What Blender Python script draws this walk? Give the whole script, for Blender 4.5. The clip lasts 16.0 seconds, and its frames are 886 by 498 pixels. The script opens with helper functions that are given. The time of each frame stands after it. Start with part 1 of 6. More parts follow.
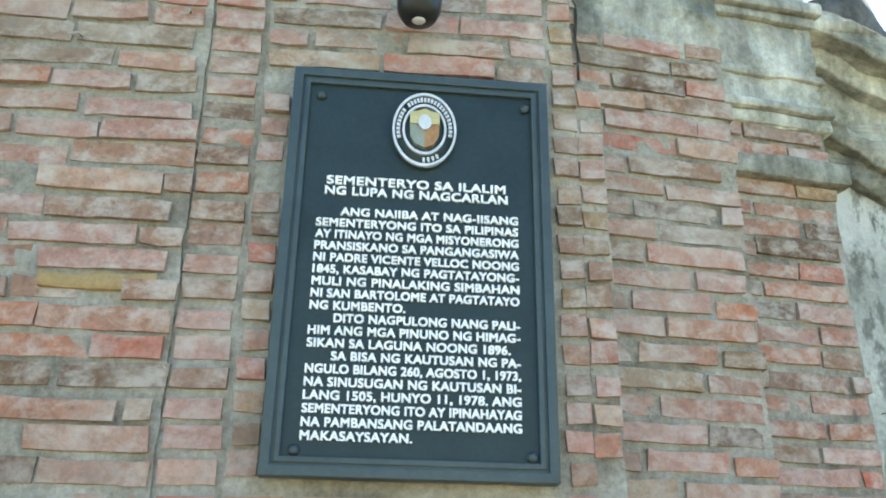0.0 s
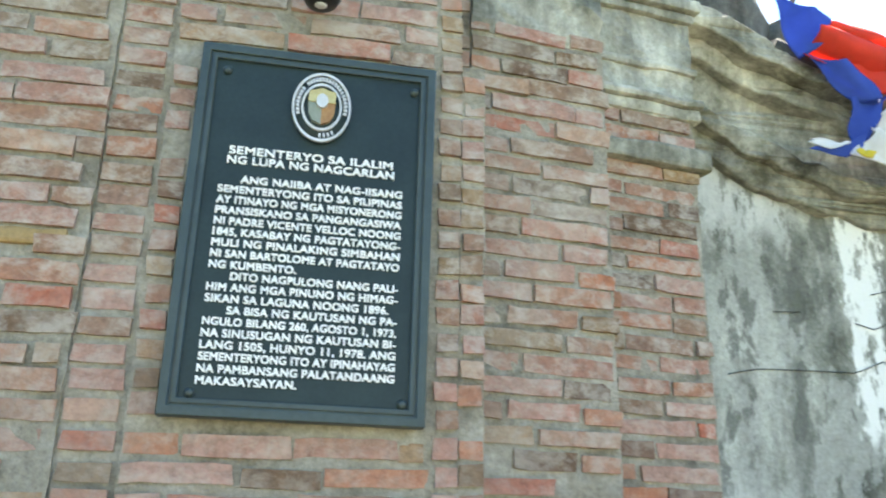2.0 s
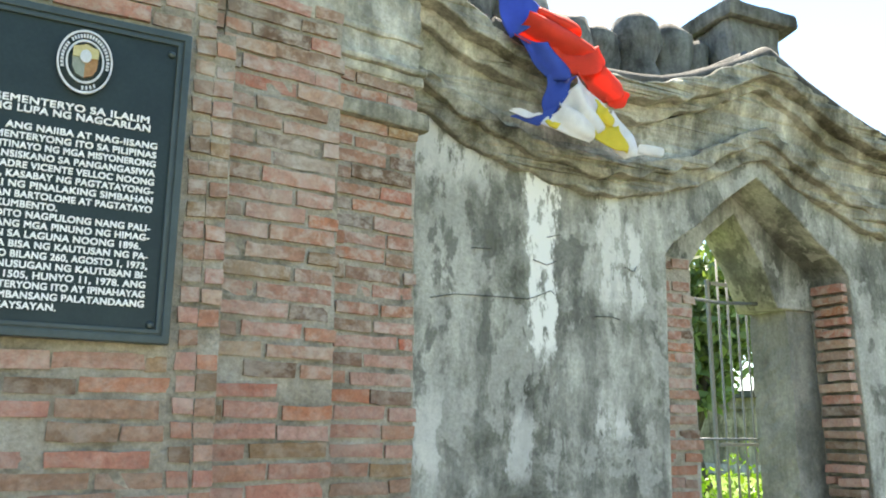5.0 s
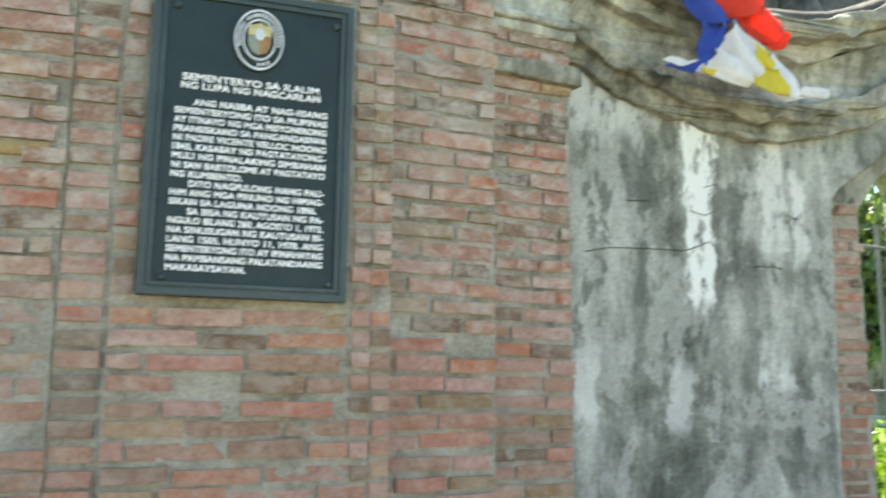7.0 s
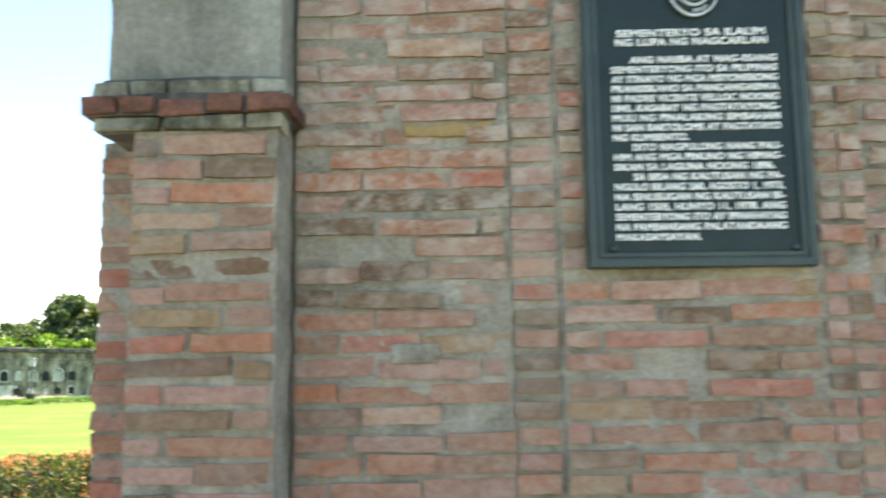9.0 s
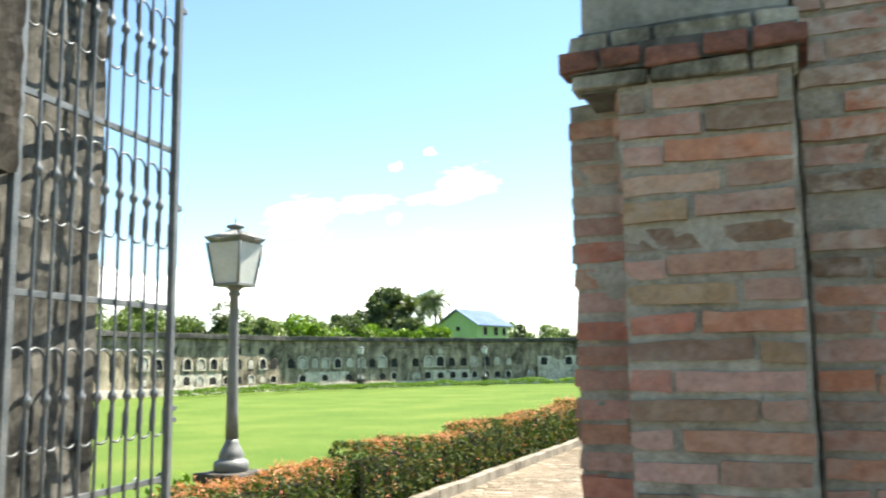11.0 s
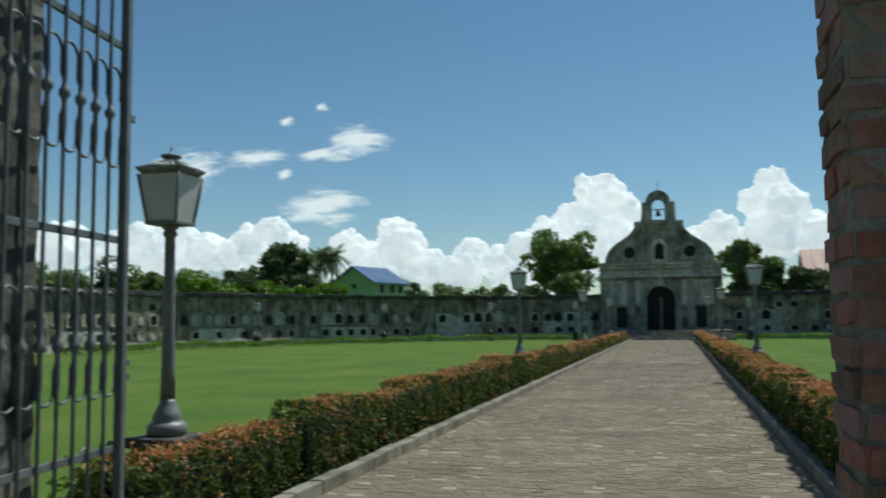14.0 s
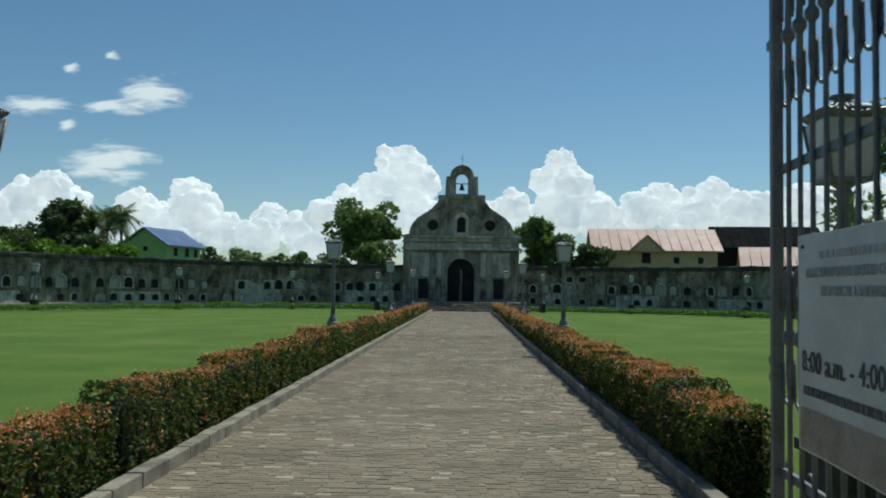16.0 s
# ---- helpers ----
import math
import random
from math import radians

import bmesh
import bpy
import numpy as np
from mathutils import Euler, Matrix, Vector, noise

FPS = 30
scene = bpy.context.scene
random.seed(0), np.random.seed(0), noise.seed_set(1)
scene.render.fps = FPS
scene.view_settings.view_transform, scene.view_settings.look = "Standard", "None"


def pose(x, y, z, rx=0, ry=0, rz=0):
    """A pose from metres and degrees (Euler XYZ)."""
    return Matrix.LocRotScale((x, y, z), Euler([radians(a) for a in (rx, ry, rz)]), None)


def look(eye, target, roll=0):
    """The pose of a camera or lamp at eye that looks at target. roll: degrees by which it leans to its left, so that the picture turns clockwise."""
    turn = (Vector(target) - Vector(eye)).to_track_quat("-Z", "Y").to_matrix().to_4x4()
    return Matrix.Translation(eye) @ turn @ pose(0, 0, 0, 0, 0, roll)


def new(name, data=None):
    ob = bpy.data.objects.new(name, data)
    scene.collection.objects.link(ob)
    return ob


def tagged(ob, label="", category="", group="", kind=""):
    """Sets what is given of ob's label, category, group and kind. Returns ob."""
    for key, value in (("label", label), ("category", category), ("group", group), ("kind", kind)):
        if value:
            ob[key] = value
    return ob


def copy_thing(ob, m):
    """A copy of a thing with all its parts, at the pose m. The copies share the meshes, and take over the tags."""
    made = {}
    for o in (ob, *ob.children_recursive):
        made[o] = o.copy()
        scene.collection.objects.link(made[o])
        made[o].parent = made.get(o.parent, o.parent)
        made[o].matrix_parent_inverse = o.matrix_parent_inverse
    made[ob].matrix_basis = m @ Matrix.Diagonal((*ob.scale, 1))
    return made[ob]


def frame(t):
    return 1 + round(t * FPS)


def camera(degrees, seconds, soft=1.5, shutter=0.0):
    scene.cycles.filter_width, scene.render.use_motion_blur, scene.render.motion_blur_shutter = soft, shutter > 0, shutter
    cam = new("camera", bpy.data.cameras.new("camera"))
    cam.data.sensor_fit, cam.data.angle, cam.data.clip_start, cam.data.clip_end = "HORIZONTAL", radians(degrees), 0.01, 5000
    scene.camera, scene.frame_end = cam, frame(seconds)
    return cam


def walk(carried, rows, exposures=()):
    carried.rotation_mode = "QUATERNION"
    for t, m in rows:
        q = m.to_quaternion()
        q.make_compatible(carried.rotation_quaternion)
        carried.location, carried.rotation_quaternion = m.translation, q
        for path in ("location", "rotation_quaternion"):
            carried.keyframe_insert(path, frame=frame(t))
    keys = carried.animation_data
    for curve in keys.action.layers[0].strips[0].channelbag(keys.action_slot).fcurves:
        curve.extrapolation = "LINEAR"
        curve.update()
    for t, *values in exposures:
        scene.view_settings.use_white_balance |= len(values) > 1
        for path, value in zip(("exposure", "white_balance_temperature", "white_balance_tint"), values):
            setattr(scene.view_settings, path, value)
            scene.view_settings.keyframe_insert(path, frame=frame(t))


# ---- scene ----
cam = camera(54.1, 16.0, soft=1.9, shutter=0.6)
PATH = [
    (0, (-0.233, -2.026, 1.663), (-0.053, -0.184, 2.421), 0.5),
    (0.5, (-0.227, -2.062, 1.655), (-0.024, -0.218, 2.402), 0.9),
    (1, (-0.219, -2.12, 1.647), (0.024, -0.271, 2.37), 1.1),
    (1.5, (-0.19, -2.202, 1.641), (0.095, -0.345, 2.328), 1.3),
    (2, (-0.159, -2.302, 1.627), (0.195, -0.443, 2.274), 1.1),
    (2.5, (-0.138, -2.422, 1.635), (0.305, -0.563, 2.227), 1.1),
    (3, (-0.158, -2.522, 1.664), (0.424, -0.684, 2.192), 1.0),
    (3.5, (-0.195, -2.587, 1.659), (0.525, -0.789, 2.155), 0.6),
    (4, (-0.228, -2.678, 1.652), (0.625, -0.929, 2.115), 0.2),
    (4.2, (-0.237, -2.731, 1.654), (0.66, -1.0, 2.101), 0.2),
    (6.3, (-0.291, -2.98, 1.58), (0.573, -1.215, 1.952), -0.7),
    (6.5, (-0.287, -2.978, 1.575), (0.494, -1.174, 1.942), -0.5),
    (7, (-0.364, -2.938, 1.645), (0.248, -1.059, 1.953), 0.4),
    (7.5, (-0.423, -2.885, 1.624), (0.014, -0.956, 1.924), 0.1),
    (8, (-0.533, -2.818, 1.625), (-0.263, -0.856, 1.907), -0.2),
    (8.5, (-0.623, -2.739, 1.604), (-0.534, -0.763, 1.896), -0.5),
    (9, (-0.759, -2.649, 1.615), (-0.852, -0.671, 1.898), -0.8),
    (9.5, (-0.986, -2.563, 1.61), (-1.191, -0.596, 1.907), -1.2),
    (10, (-1.099, -2.479, 1.598), (-1.543, -0.554, 1.909), -1.1),
    (10.2, (-1.158, -2.463, 1.645), (-1.684, -0.552, 1.916), -1.1),
    (12.3, (-1.768, -2.35, 1.547), (-2.626, -0.565, 1.825), -0.5),
    (12.5, (-1.843, -2.284, 1.55), (-2.691, -0.493, 1.819), -0.6),
    (13, (-2.04, -2.138, 1.548), (-2.812, -0.308, 1.781), -0.9),
    (13.5, (-2.167, -2.019, 1.538), (-2.834, -0.144, 1.741), -1.0),
    (14, (-2.311, -1.877, 1.556), (-2.823, 0.049, 1.722), -0.6),
    (14.5, (-2.446, -1.764, 1.581), (-2.803, 0.199, 1.718), -0.2),
    (15, (-2.622, -1.668, 1.576), (-2.829, 0.318, 1.698), 0.2),
    (15.5, (-2.761, -1.591, 1.611), (-2.869, 0.403, 1.718), 0.1),
    (16, (-2.87, -1.368, 1.624), (-2.926, 0.629, 1.718), 0.8),
]
walk(cam, [(t, look(eye, target, roll)) for t, eye, target, roll in PATH],
     exposures=[(0, 2.9, 6650, 9), (2.0, 2.88, 6950, 9), (3.4, 2.68, 7250, 10), (4.0, 2.60, 7350, 10), (6.5, 2.64, 7400, 10), (8.0, 2.74, 7400, 10), (9.4, 2.55, 7450, 10), (10.2, 2.6, 7450, 10), (11.4, 1.3, 6800, 6), (12.2, 0.40, 6450, 1), (12.6, 0.32, 6400, 1), (13.2, 0.04, 6250, -2), (13.7, -0.05, 6200, -2), (14.5, -0.17, 6100, -2), (16, -0.18, 6100, -2)])

# ---------------------------------------------------------------- world and light
world = bpy.data.worlds.new("sky_world")
scene.world = world
world.use_nodes = True
_n, _l = world.node_tree.nodes, world.node_tree.links
_sky = _n.new("ShaderNodeTexSky")
_sky.sky_type = "NISHITA"
_sky.sun_disc = False
_sky.sun_elevation = radians(60)
_sky.sun_rotation = radians(35)
_sky.air_density, _sky.dust_density, _sky.ozone_density = 1.0, 0.15, 3.0
_bg = _n["Background"]
_bg.inputs["Strength"].default_value = 0.085
_hs = _n.new("ShaderNodeHueSaturation")
_hs.inputs["Hue"].default_value, _hs.inputs["Saturation"].default_value = 0.496, 1.08
_l.new(_sky.outputs["Color"], _hs.inputs["Color"])
_l.new(_hs.outputs["Color"], _bg.inputs["Color"])

sun_data = bpy.data.lights.new("sun", "SUN")
sun_data.energy, sun_data.angle, sun_data.color = 4.8, radians(0.53), (1.0, 0.95, 0.87)
sun = new("sun", sun_data)
_d = Vector((math.sin(radians(35)) * math.cos(radians(60)), math.cos(radians(35)) * math.cos(radians(60)), math.sin(radians(60))))
sun.matrix_world = look(_d * 60, (0, 0, 0))

# ---------------------------------------------------------------- materials


def material(name, rough=0.85, metal=0.0, spec=0.3):
    m = bpy.data.materials.new(name)
    m.use_nodes = True
    b = m.node_tree.nodes["Principled BSDF"]
    b.inputs["Roughness"].default_value = rough
    b.inputs["Metallic"].default_value = metal
    b.inputs["Specular IOR Level"].default_value = spec
    return m, m.node_tree.nodes, m.node_tree.links, b


def ramp(nodes, links, source, stops, interp="LINEAR"):
    r = nodes.new("ShaderNodeValToRGB")
    r.color_ramp.interpolation = interp
    els = r.color_ramp.elements
    while len(els) < len(stops):
        els.new(0.5)
    for e, (p, c) in zip(els, stops):
        e.position = p
        e.color = (*c, 1) if len(c) == 3 else c
    links.new(source, r.inputs[0])
    return r.outputs[0]


def grey(v):
    return (v, v, v)


def noise_tex(nodes, links, coord, scale, detail=6, rough=0.6, stretch=None, distortion=0.0):
    n = nodes.new("ShaderNodeTexNoise")
    n.inputs["Scale"].default_value = scale
    n.inputs["Detail"].default_value = detail
    n.inputs["Roughness"].default_value = rough
    n.inputs["Distortion"].default_value = distortion
    if stretch:
        mp = nodes.new("ShaderNodeMapping")
        mp.inputs["Scale"].default_value = stretch
        links.new(coord, mp.inputs[0])
        coord = mp.outputs[0]
    links.new(coord, n.inputs["Vector"])
    return n.outputs[0]


def mix(nodes, links, fac, a, b, mode="MIX"):
    m = nodes.new("ShaderNodeMix")
    m.data_type, m.blend_type = "RGBA", mode
    for sock, v in ((m.inputs[0], fac), (m.inputs[6], a), (m.inputs[7], b)):
        if isinstance(v, (int, float)):
            sock.default_value = v
        elif isinstance(v, tuple):
            sock.default_value = (*v, 1)
        else:
            links.new(v, sock)
    return m.outputs[2]


def position(nodes):
    return nodes.new("ShaderNodeNewGeometry").outputs["Position"]


def bump(nodes, links, bsdf, height, strength=0.4, dist=0.01):
    b = nodes.new("ShaderNodeBump")
    b.inputs["Strength"].default_value = strength
    b.inputs["Distance"].default_value = dist
    links.new(height, b.inputs["Height"])
    links.new(b.outputs[0], bsdf.inputs["Normal"])


def two_scale(name, stops_large, stops_fine, large, fine, rough=0.85, strength=0.4, dist=0.01, metal=0.0, spec=0.3, stretch=None):
    """Colour from a large noise, multiplied by a fine one, with relief from the fine one."""
    m, n, l, b = material(name, rough, metal, spec)
    p = position(n)
    big = ramp(n, l, noise_tex(n, l, p, large, 5, 0.6, stretch), stops_large)
    f = noise_tex(n, l, p, fine, 8, 0.65)
    small = ramp(n, l, f, stops_fine)
    l.new(mix(n, l, 1.0, big, small, "MULTIPLY"), b.inputs["Base Color"])
    bump(n, l, b, f, strength, dist)
    return m


def brick_material(name, wash, shade_level=1.0):
    """Old brick; wash says how much of the lime coat still clings to it."""
    m, n, l, b = material(name, 0.9, 0, 0.2)
    p = position(n)
    rnd = n.new("ShaderNodeObjectInfo").outputs["Random"]
    base = ramp(n, l, rnd, [(0.0, (0.36, 0.12, 0.075)), (0.12, (0.36, 0.205, 0.165)), (0.24, (0.29, 0.14, 0.098)), (0.36, (0.37, 0.22, 0.18)), (0.46, (0.20, 0.125, 0.08)),
                            (0.56, (0.31, 0.17, 0.12)), (0.64, (0.37, 0.15, 0.085)), (0.70, (0.27, 0.16, 0.115)), (0.78, (0.13, 0.08, 0.055)), (0.88, (0.17, 0.105, 0.065)), (0.94, (0.27, 0.17, 0.09)), (1.0, (0.43, 0.27, 0.21))])
    f = noise_tex(n, l, p, 42, 9, 0.7)
    grain = ramp(n, l, f, [(0.25, grey(0.55)), (0.75, grey(1.25))])
    col = mix(n, l, 1.0, base, grain, "MULTIPLY")
    smear = ramp(n, l, noise_tex(n, l, p, 12, 9, 0.72, (1, 1, 1.35), 0.25), [(0.45, grey(0)), (0.62, grey(0.8))])
    # the old render coat hangs on higher up and has weathered off below
    sep = n.new("ShaderNodeSeparateXYZ")
    l.new(p, sep.inputs[0])
    coat = fade(n, l, calc(n, l, "MULTIPLY_ADD", noise_tex(n, l, p, 2.5, 6, 0.7), 1.2, sep.outputs[2]), 2.1, 3.0)
    smear = calc(n, l, "MULTIPLY", smear, calc(n, l, "MULTIPLY_ADD", coat, 0.55 * wash, 0.35 * wash))
    col = mix(n, l, smear, col, (0.44, 0.39, 0.34))
    bloom = ramp(n, l, noise_tex(n, l, p, 1.1, 7, 0.7, None, 0.8), [(0.48, grey(0.0)), (0.63, grey(0.58))])
    bloom = calc(n, l, "MULTIPLY", bloom, calc(n, l, "MULTIPLY_ADD", coat, 0.7 * wash, 0.15 * wash))
    col = mix(n, l, bloom, col, (0.40, 0.355, 0.30))
    dark = ramp(n, l, noise_tex(n, l, p, 2.3, 6, 0.7), [(0.5, grey(0)), (0.78, grey(0.4))])
    col = mix(n, l, dark, col, (0.11, 0.095, 0.08))
    # below 1 the whole colour is turned down unevenly to paint in shade
    if shade_level < 1:
        col = mix(n, l, 1.0, col, ramp(n, l, noise_tex(n, l, p, 3.0, 7, 0.7), [(0.35, grey(shade_level * 0.6)), (0.65, grey(shade_level * 1.3))]), "MULTIPLY")
    l.new(col, b.inputs["Base Color"])
    mp = mix(n, l, 0.5, f, noise_tex(n, l, p, 14, 4))
    bump(n, l, b, mp, 0.75, 0.012)
    return m


def mortar_material():
    m, n, l, b = material("lime_mortar", 0.95, 0, 0.15)
    p = position(n)
    f = noise_tex(n, l, p, 60, 9, 0.75)
    big = ramp(n, l, noise_tex(n, l, p, 4.5, 6, 0.7), [(0.30, (0.14, 0.122, 0.095)), (0.45, (0.29, 0.26, 0.21)), (0.64, (0.43, 0.395, 0.335))])
    l.new(mix(n, l, 1.0, big, ramp(n, l, f, [(0.3, grey(0.6)), (0.7, grey(1.15))]), "MULTIPLY"), b.inputs["Base Color"])
    bump(n, l, b, mix(n, l, 0.5, f, noise_tex(n, l, p, 16, 5)), 0.9, 0.02)
    return m


def calc(n, l, op, a, b=None, c=None):
    m = n.new("ShaderNodeMath")
    m.operation = op
    for sock, v in zip(m.inputs, (a, b, c)):
        if v is None:
            continue
        if isinstance(v, (int, float)):
            sock.default_value = v
        else:
            l.new(v, sock)
    return m.outputs[0]


def fade(n, l, v, a, b):
    """0 at a, 1 at b, smooth between."""
    r = n.new("ShaderNodeMapRange")
    r.interpolation_type = "SMOOTHSTEP"
    r.inputs["From Min"].default_value, r.inputs["From Max"].default_value = a, b
    l.new(v, r.inputs["Value"])
    return r.outputs["Result"]


def lime_runs(n, l, p, col, fine):
    """White lime that has run down the wall in a few ragged tongues."""
    sep = n.new("ShaderNodeSeparateXYZ")
    l.new(p, sep.inputs[0])
    wob = noise_tex(n, l, p, 8, 8, 0.75, (1, 1, 0.5))
    x = calc(n, l, "MULTIPLY_ADD", wob, 0.30, sep.outputs[0])
    z = calc(n, l, "MULTIPLY_ADD", noise_tex(n, l, p, 5, 5, 0.7, (1, 1, 0.6)), 0.5, sep.outputs[2])
    gaps = fade(n, l, noise_tex(n, l, p, 5.5, 8, 0.7, (1.5, 1.5, 0.6)), 0.42, 0.48)
    for cx, w, zb, zt, amount in ((2.42, 0.115, 2.12, 3.45, 0.95), (2.87, 0.10, 2.5, 3.4, 0.5), (3.03, 0.055, 2.45, 3.1, 0.6), (2.84, 0.14, 1.75, 2.15, 0.6), (1.74, 0.12, 1.6, 2.15, 0.5), (2.27, 0.10, 1.55, 2.1, 0.45), (1.84, 0.35, 3.05, 3.6, 0.5)):
        d = calc(n, l, "ABSOLUTE", calc(n, l, "SUBTRACT", x, cx))
        m = calc(n, l, "MULTIPLY", fade(n, l, d, w * 0.85, w * 0.62), calc(n, l, "MULTIPLY", fade(n, l, z, zb, zb + 0.22), fade(n, l, z, zt, zt - 0.2)))
        m = calc(n, l, "MULTIPLY", calc(n, l, "MULTIPLY", m, gaps), amount)
        col = mix(n, l, m, col, (0.68, 0.68, 0.65))
    return col


def plaster_material(name, tone, dark, moss, streak=1.0, runs=False, size=1.0):
    """Weathered lime plaster: patchy, with rain streaks that run down."""
    m, n, l, b = material(name, 0.92, 0, 0.2)
    p = position(n)
    patches = ramp(n, l, noise_tex(n, l, p, 2.1 / size, 10, 0.72, (1, 1, 0.8), 0.3), [(0.38, dark), (0.5, tuple((a + c) / 2 for a, c in zip(tone, dark))), (0.66, tone)])
    drips = ramp(n, l, noise_tex(n, l, p, 3.4 / size, 9, 0.68, (1.8, 1.8, 0.42), 0.15), [(0.38, grey(0.55)), (0.52, grey(0.95)), (0.66, grey(1.4))])
    col = mix(n, l, streak, patches, mix(n, l, 1.0, patches, drips, "MULTIPLY"))
    if runs:
        peel = ramp(n, l, noise_tex(n, l, p, 4.2, 7, 0.62, (1, 1, 0.62), 0.25), [(0.535, grey(0)), (0.565, grey(0.55))])
        col = mix(n, l, peel, col, (0.42, 0.42, 0.385))
        scab = ramp(n, l, noise_tex(n, l, p, 3.1, 8, 0.66, (1.2, 1.2, 0.7), 0.3), [(0.56, grey(0)), (0.60, grey(0.7))])
        col = mix(n, l, scab, col, (0.10, 0.102, 0.088))
    f = noise_tex(n, l, p, 48 / size, 9, 0.7)
    col = mix(n, l, 1.0, col, ramp(n, l, f, [(0.3, grey(0.7)), (0.7, grey(1.12))]), "MULTIPLY")
    spots = ramp(n, l, noise_tex(n, l, p, 7 / size, 8, 0.75), [(0.56, grey(0)), (0.7, grey(0.6))])
    col = mix(n, l, spots, col, moss)
    if runs:
        col = lime_runs(n, l, p, col, f)
    l.new(col, b.inputs["Base Color"])
    bump(n, l, b, mix(n, l, 0.5, f, noise_tex(n, l, p, 9, 6)), 0.6, 0.015)
    return m


def leaf_material(name, stops, rough=0.55):
    m, n, l, b = material(name, rough, 0, 0.35)
    g = n.new("ShaderNodeNewGeometry")
    col = ramp(n, l, g.outputs["Random Per Island"], stops)
    l.new(col, b.inputs["Base Color"])
    tr = n.new("ShaderNodeBsdfTranslucent")
    l.new(mix(n, l, 1.0, col, (1.1, 1.25, 0.5), "MULTIPLY"), tr.inputs["Color"])
    ms = n.new("ShaderNodeMixShader")
    ms.inputs[0].default_value = 0.28
    l.new(b.outputs[0], ms.inputs[1])
    l.new(tr.outputs[0], ms.inputs[2])
    l.new(ms.outputs[0], n["Material Output"].inputs["Surface"])
    return m


def glass_material(name, tint, rough):
    m, n, l, b = material(name, rough, 0, 0.5)
    b.inputs["Base Color"].default_value = (*tint, 1)
    b.inputs["Transmission Weight"].default_value = 0.75
    b.inputs["IOR"].default_value = 1.15
    return m


M_BRICK = brick_material("old_brick", 1.0)
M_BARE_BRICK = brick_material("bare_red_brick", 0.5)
# darker copy of the brick, with the far pier's shade in its colour
M_SHADED_BRICK = brick_material("shade_toned_brick", 0.25, 0.55)
M_MORTAR = mortar_material()
# dark mortar tone that paints shade onto the far pier's core
M_SHADED_MORTAR = plaster_material("shade_toned_mortar", (0.12, 0.10, 0.078), (0.036, 0.032, 0.025), (0.04, 0.04, 0.025))
M_PLASTER = plaster_material("grey_plaster", (0.43, 0.43, 0.385), (0.12, 0.122, 0.10), (0.11, 0.118, 0.08), runs=True)
M_CORNICE = plaster_material("mossy_plaster", (0.57, 0.55, 0.48), (0.17, 0.165, 0.13), (0.08, 0.08, 0.04))
M_MOSSY = plaster_material("mossy_black_moulding", (0.50, 0.48, 0.40), (0.085, 0.08, 0.058), (0.07, 0.075, 0.03))
# dark plaster tone that paints shade onto the far block
M_SHADED_PLASTER = plaster_material("shade_toned_plaster", (0.075, 0.064, 0.05), (0.022, 0.02, 0.017), (0.04, 0.04, 0.025))
M_CREST = plaster_material("weathered_crest_stone", (0.22, 0.22, 0.205), (0.06, 0.06, 0.055), (0.08, 0.085, 0.06))
M_BLOCK = plaster_material("smooth_plaster", (0.33, 0.32, 0.28), (0.17, 0.17, 0.145), (0.10, 0.105, 0.07), 0.5)
M_STREAK = plaster_material("black_streaked_plaster", (0.24, 0.23, 0.20), (0.03, 0.03, 0.027), (0.04, 0.04, 0.03))
M_DARKSTONE = plaster_material("black_weathered_stone", (0.12, 0.12, 0.11), (0.035, 0.036, 0.034), (0.06, 0.065, 0.04))
M_OLDWALL = plaster_material("burial_wall_plaster", (0.46, 0.40, 0.30), (0.078, 0.066, 0.047), (0.06, 0.06, 0.035), size=2.2)
M_BAND = plaster_material("pale_band_plaster", (0.62, 0.59, 0.51), (0.30, 0.28, 0.23), (0.15, 0.14, 0.10), 0.8, size=2.5)
M_CHURCH = plaster_material("church_stone", (0.50, 0.465, 0.39), (0.15, 0.138, 0.11), (0.10, 0.095, 0.065), 0.8, size=3.0)
M_NICHE = plaster_material("niche_surround", (0.78, 0.73, 0.63), (0.34, 0.31, 0.25), (0.18, 0.17, 0.13), 0.6)
M_SLAB = two_scale("niche_slab", [(0.3, (0.26, 0.24, 0.20)), (0.7, (0.62, 0.58, 0.50))], [(0.3, grey(0.8)), (0.7, grey(1.1))], 0.9, 12)
# near-black colour for flat sheets that paint the shade inside openings
M_OPENING_SHADE = two_scale("opening_shade", [(0.3, grey(0.012)), (0.7, grey(0.03))], [(0.3, grey(0.8)), (0.7, grey(1.1))], 2, 20)
M_PLAQUE = two_scale("dark_enamelled_iron", [(0.3, (0.010, 0.020, 0.023)), (0.7, (0.017, 0.032, 0.034))], [(0.3, grey(0.85)), (0.7, grey(1.15))], 5, 90, 0.5, 0.12, 0.002, 0.0, 0.28)
M_PLAQUE_RIM = two_scale("worn_rim", [(0.3, (0.016, 0.029, 0.031)), (0.7, (0.033, 0.050, 0.050))], [(0.3, grey(0.8)), (0.7, grey(1.2))], 8, 70, 0.5, 0.2, 0.003, 0.0, 0.5)
M_LETTER = two_scale("white_letter_paint", [(0.3, grey(0.70)), (0.7, grey(0.82))], [(0.3, grey(0.9)), (0.7, grey(1.05))], 9, 80, 0.5)
M_GOLD = two_scale("dull_gold_paint", [(0.3, (0.42, 0.33, 0.14)), (0.7, (0.55, 0.47, 0.24))], [(0.3, grey(0.8)), (0.7, grey(1.1))], 20, 150, 0.45, 0.2, 0.002, 0.3)
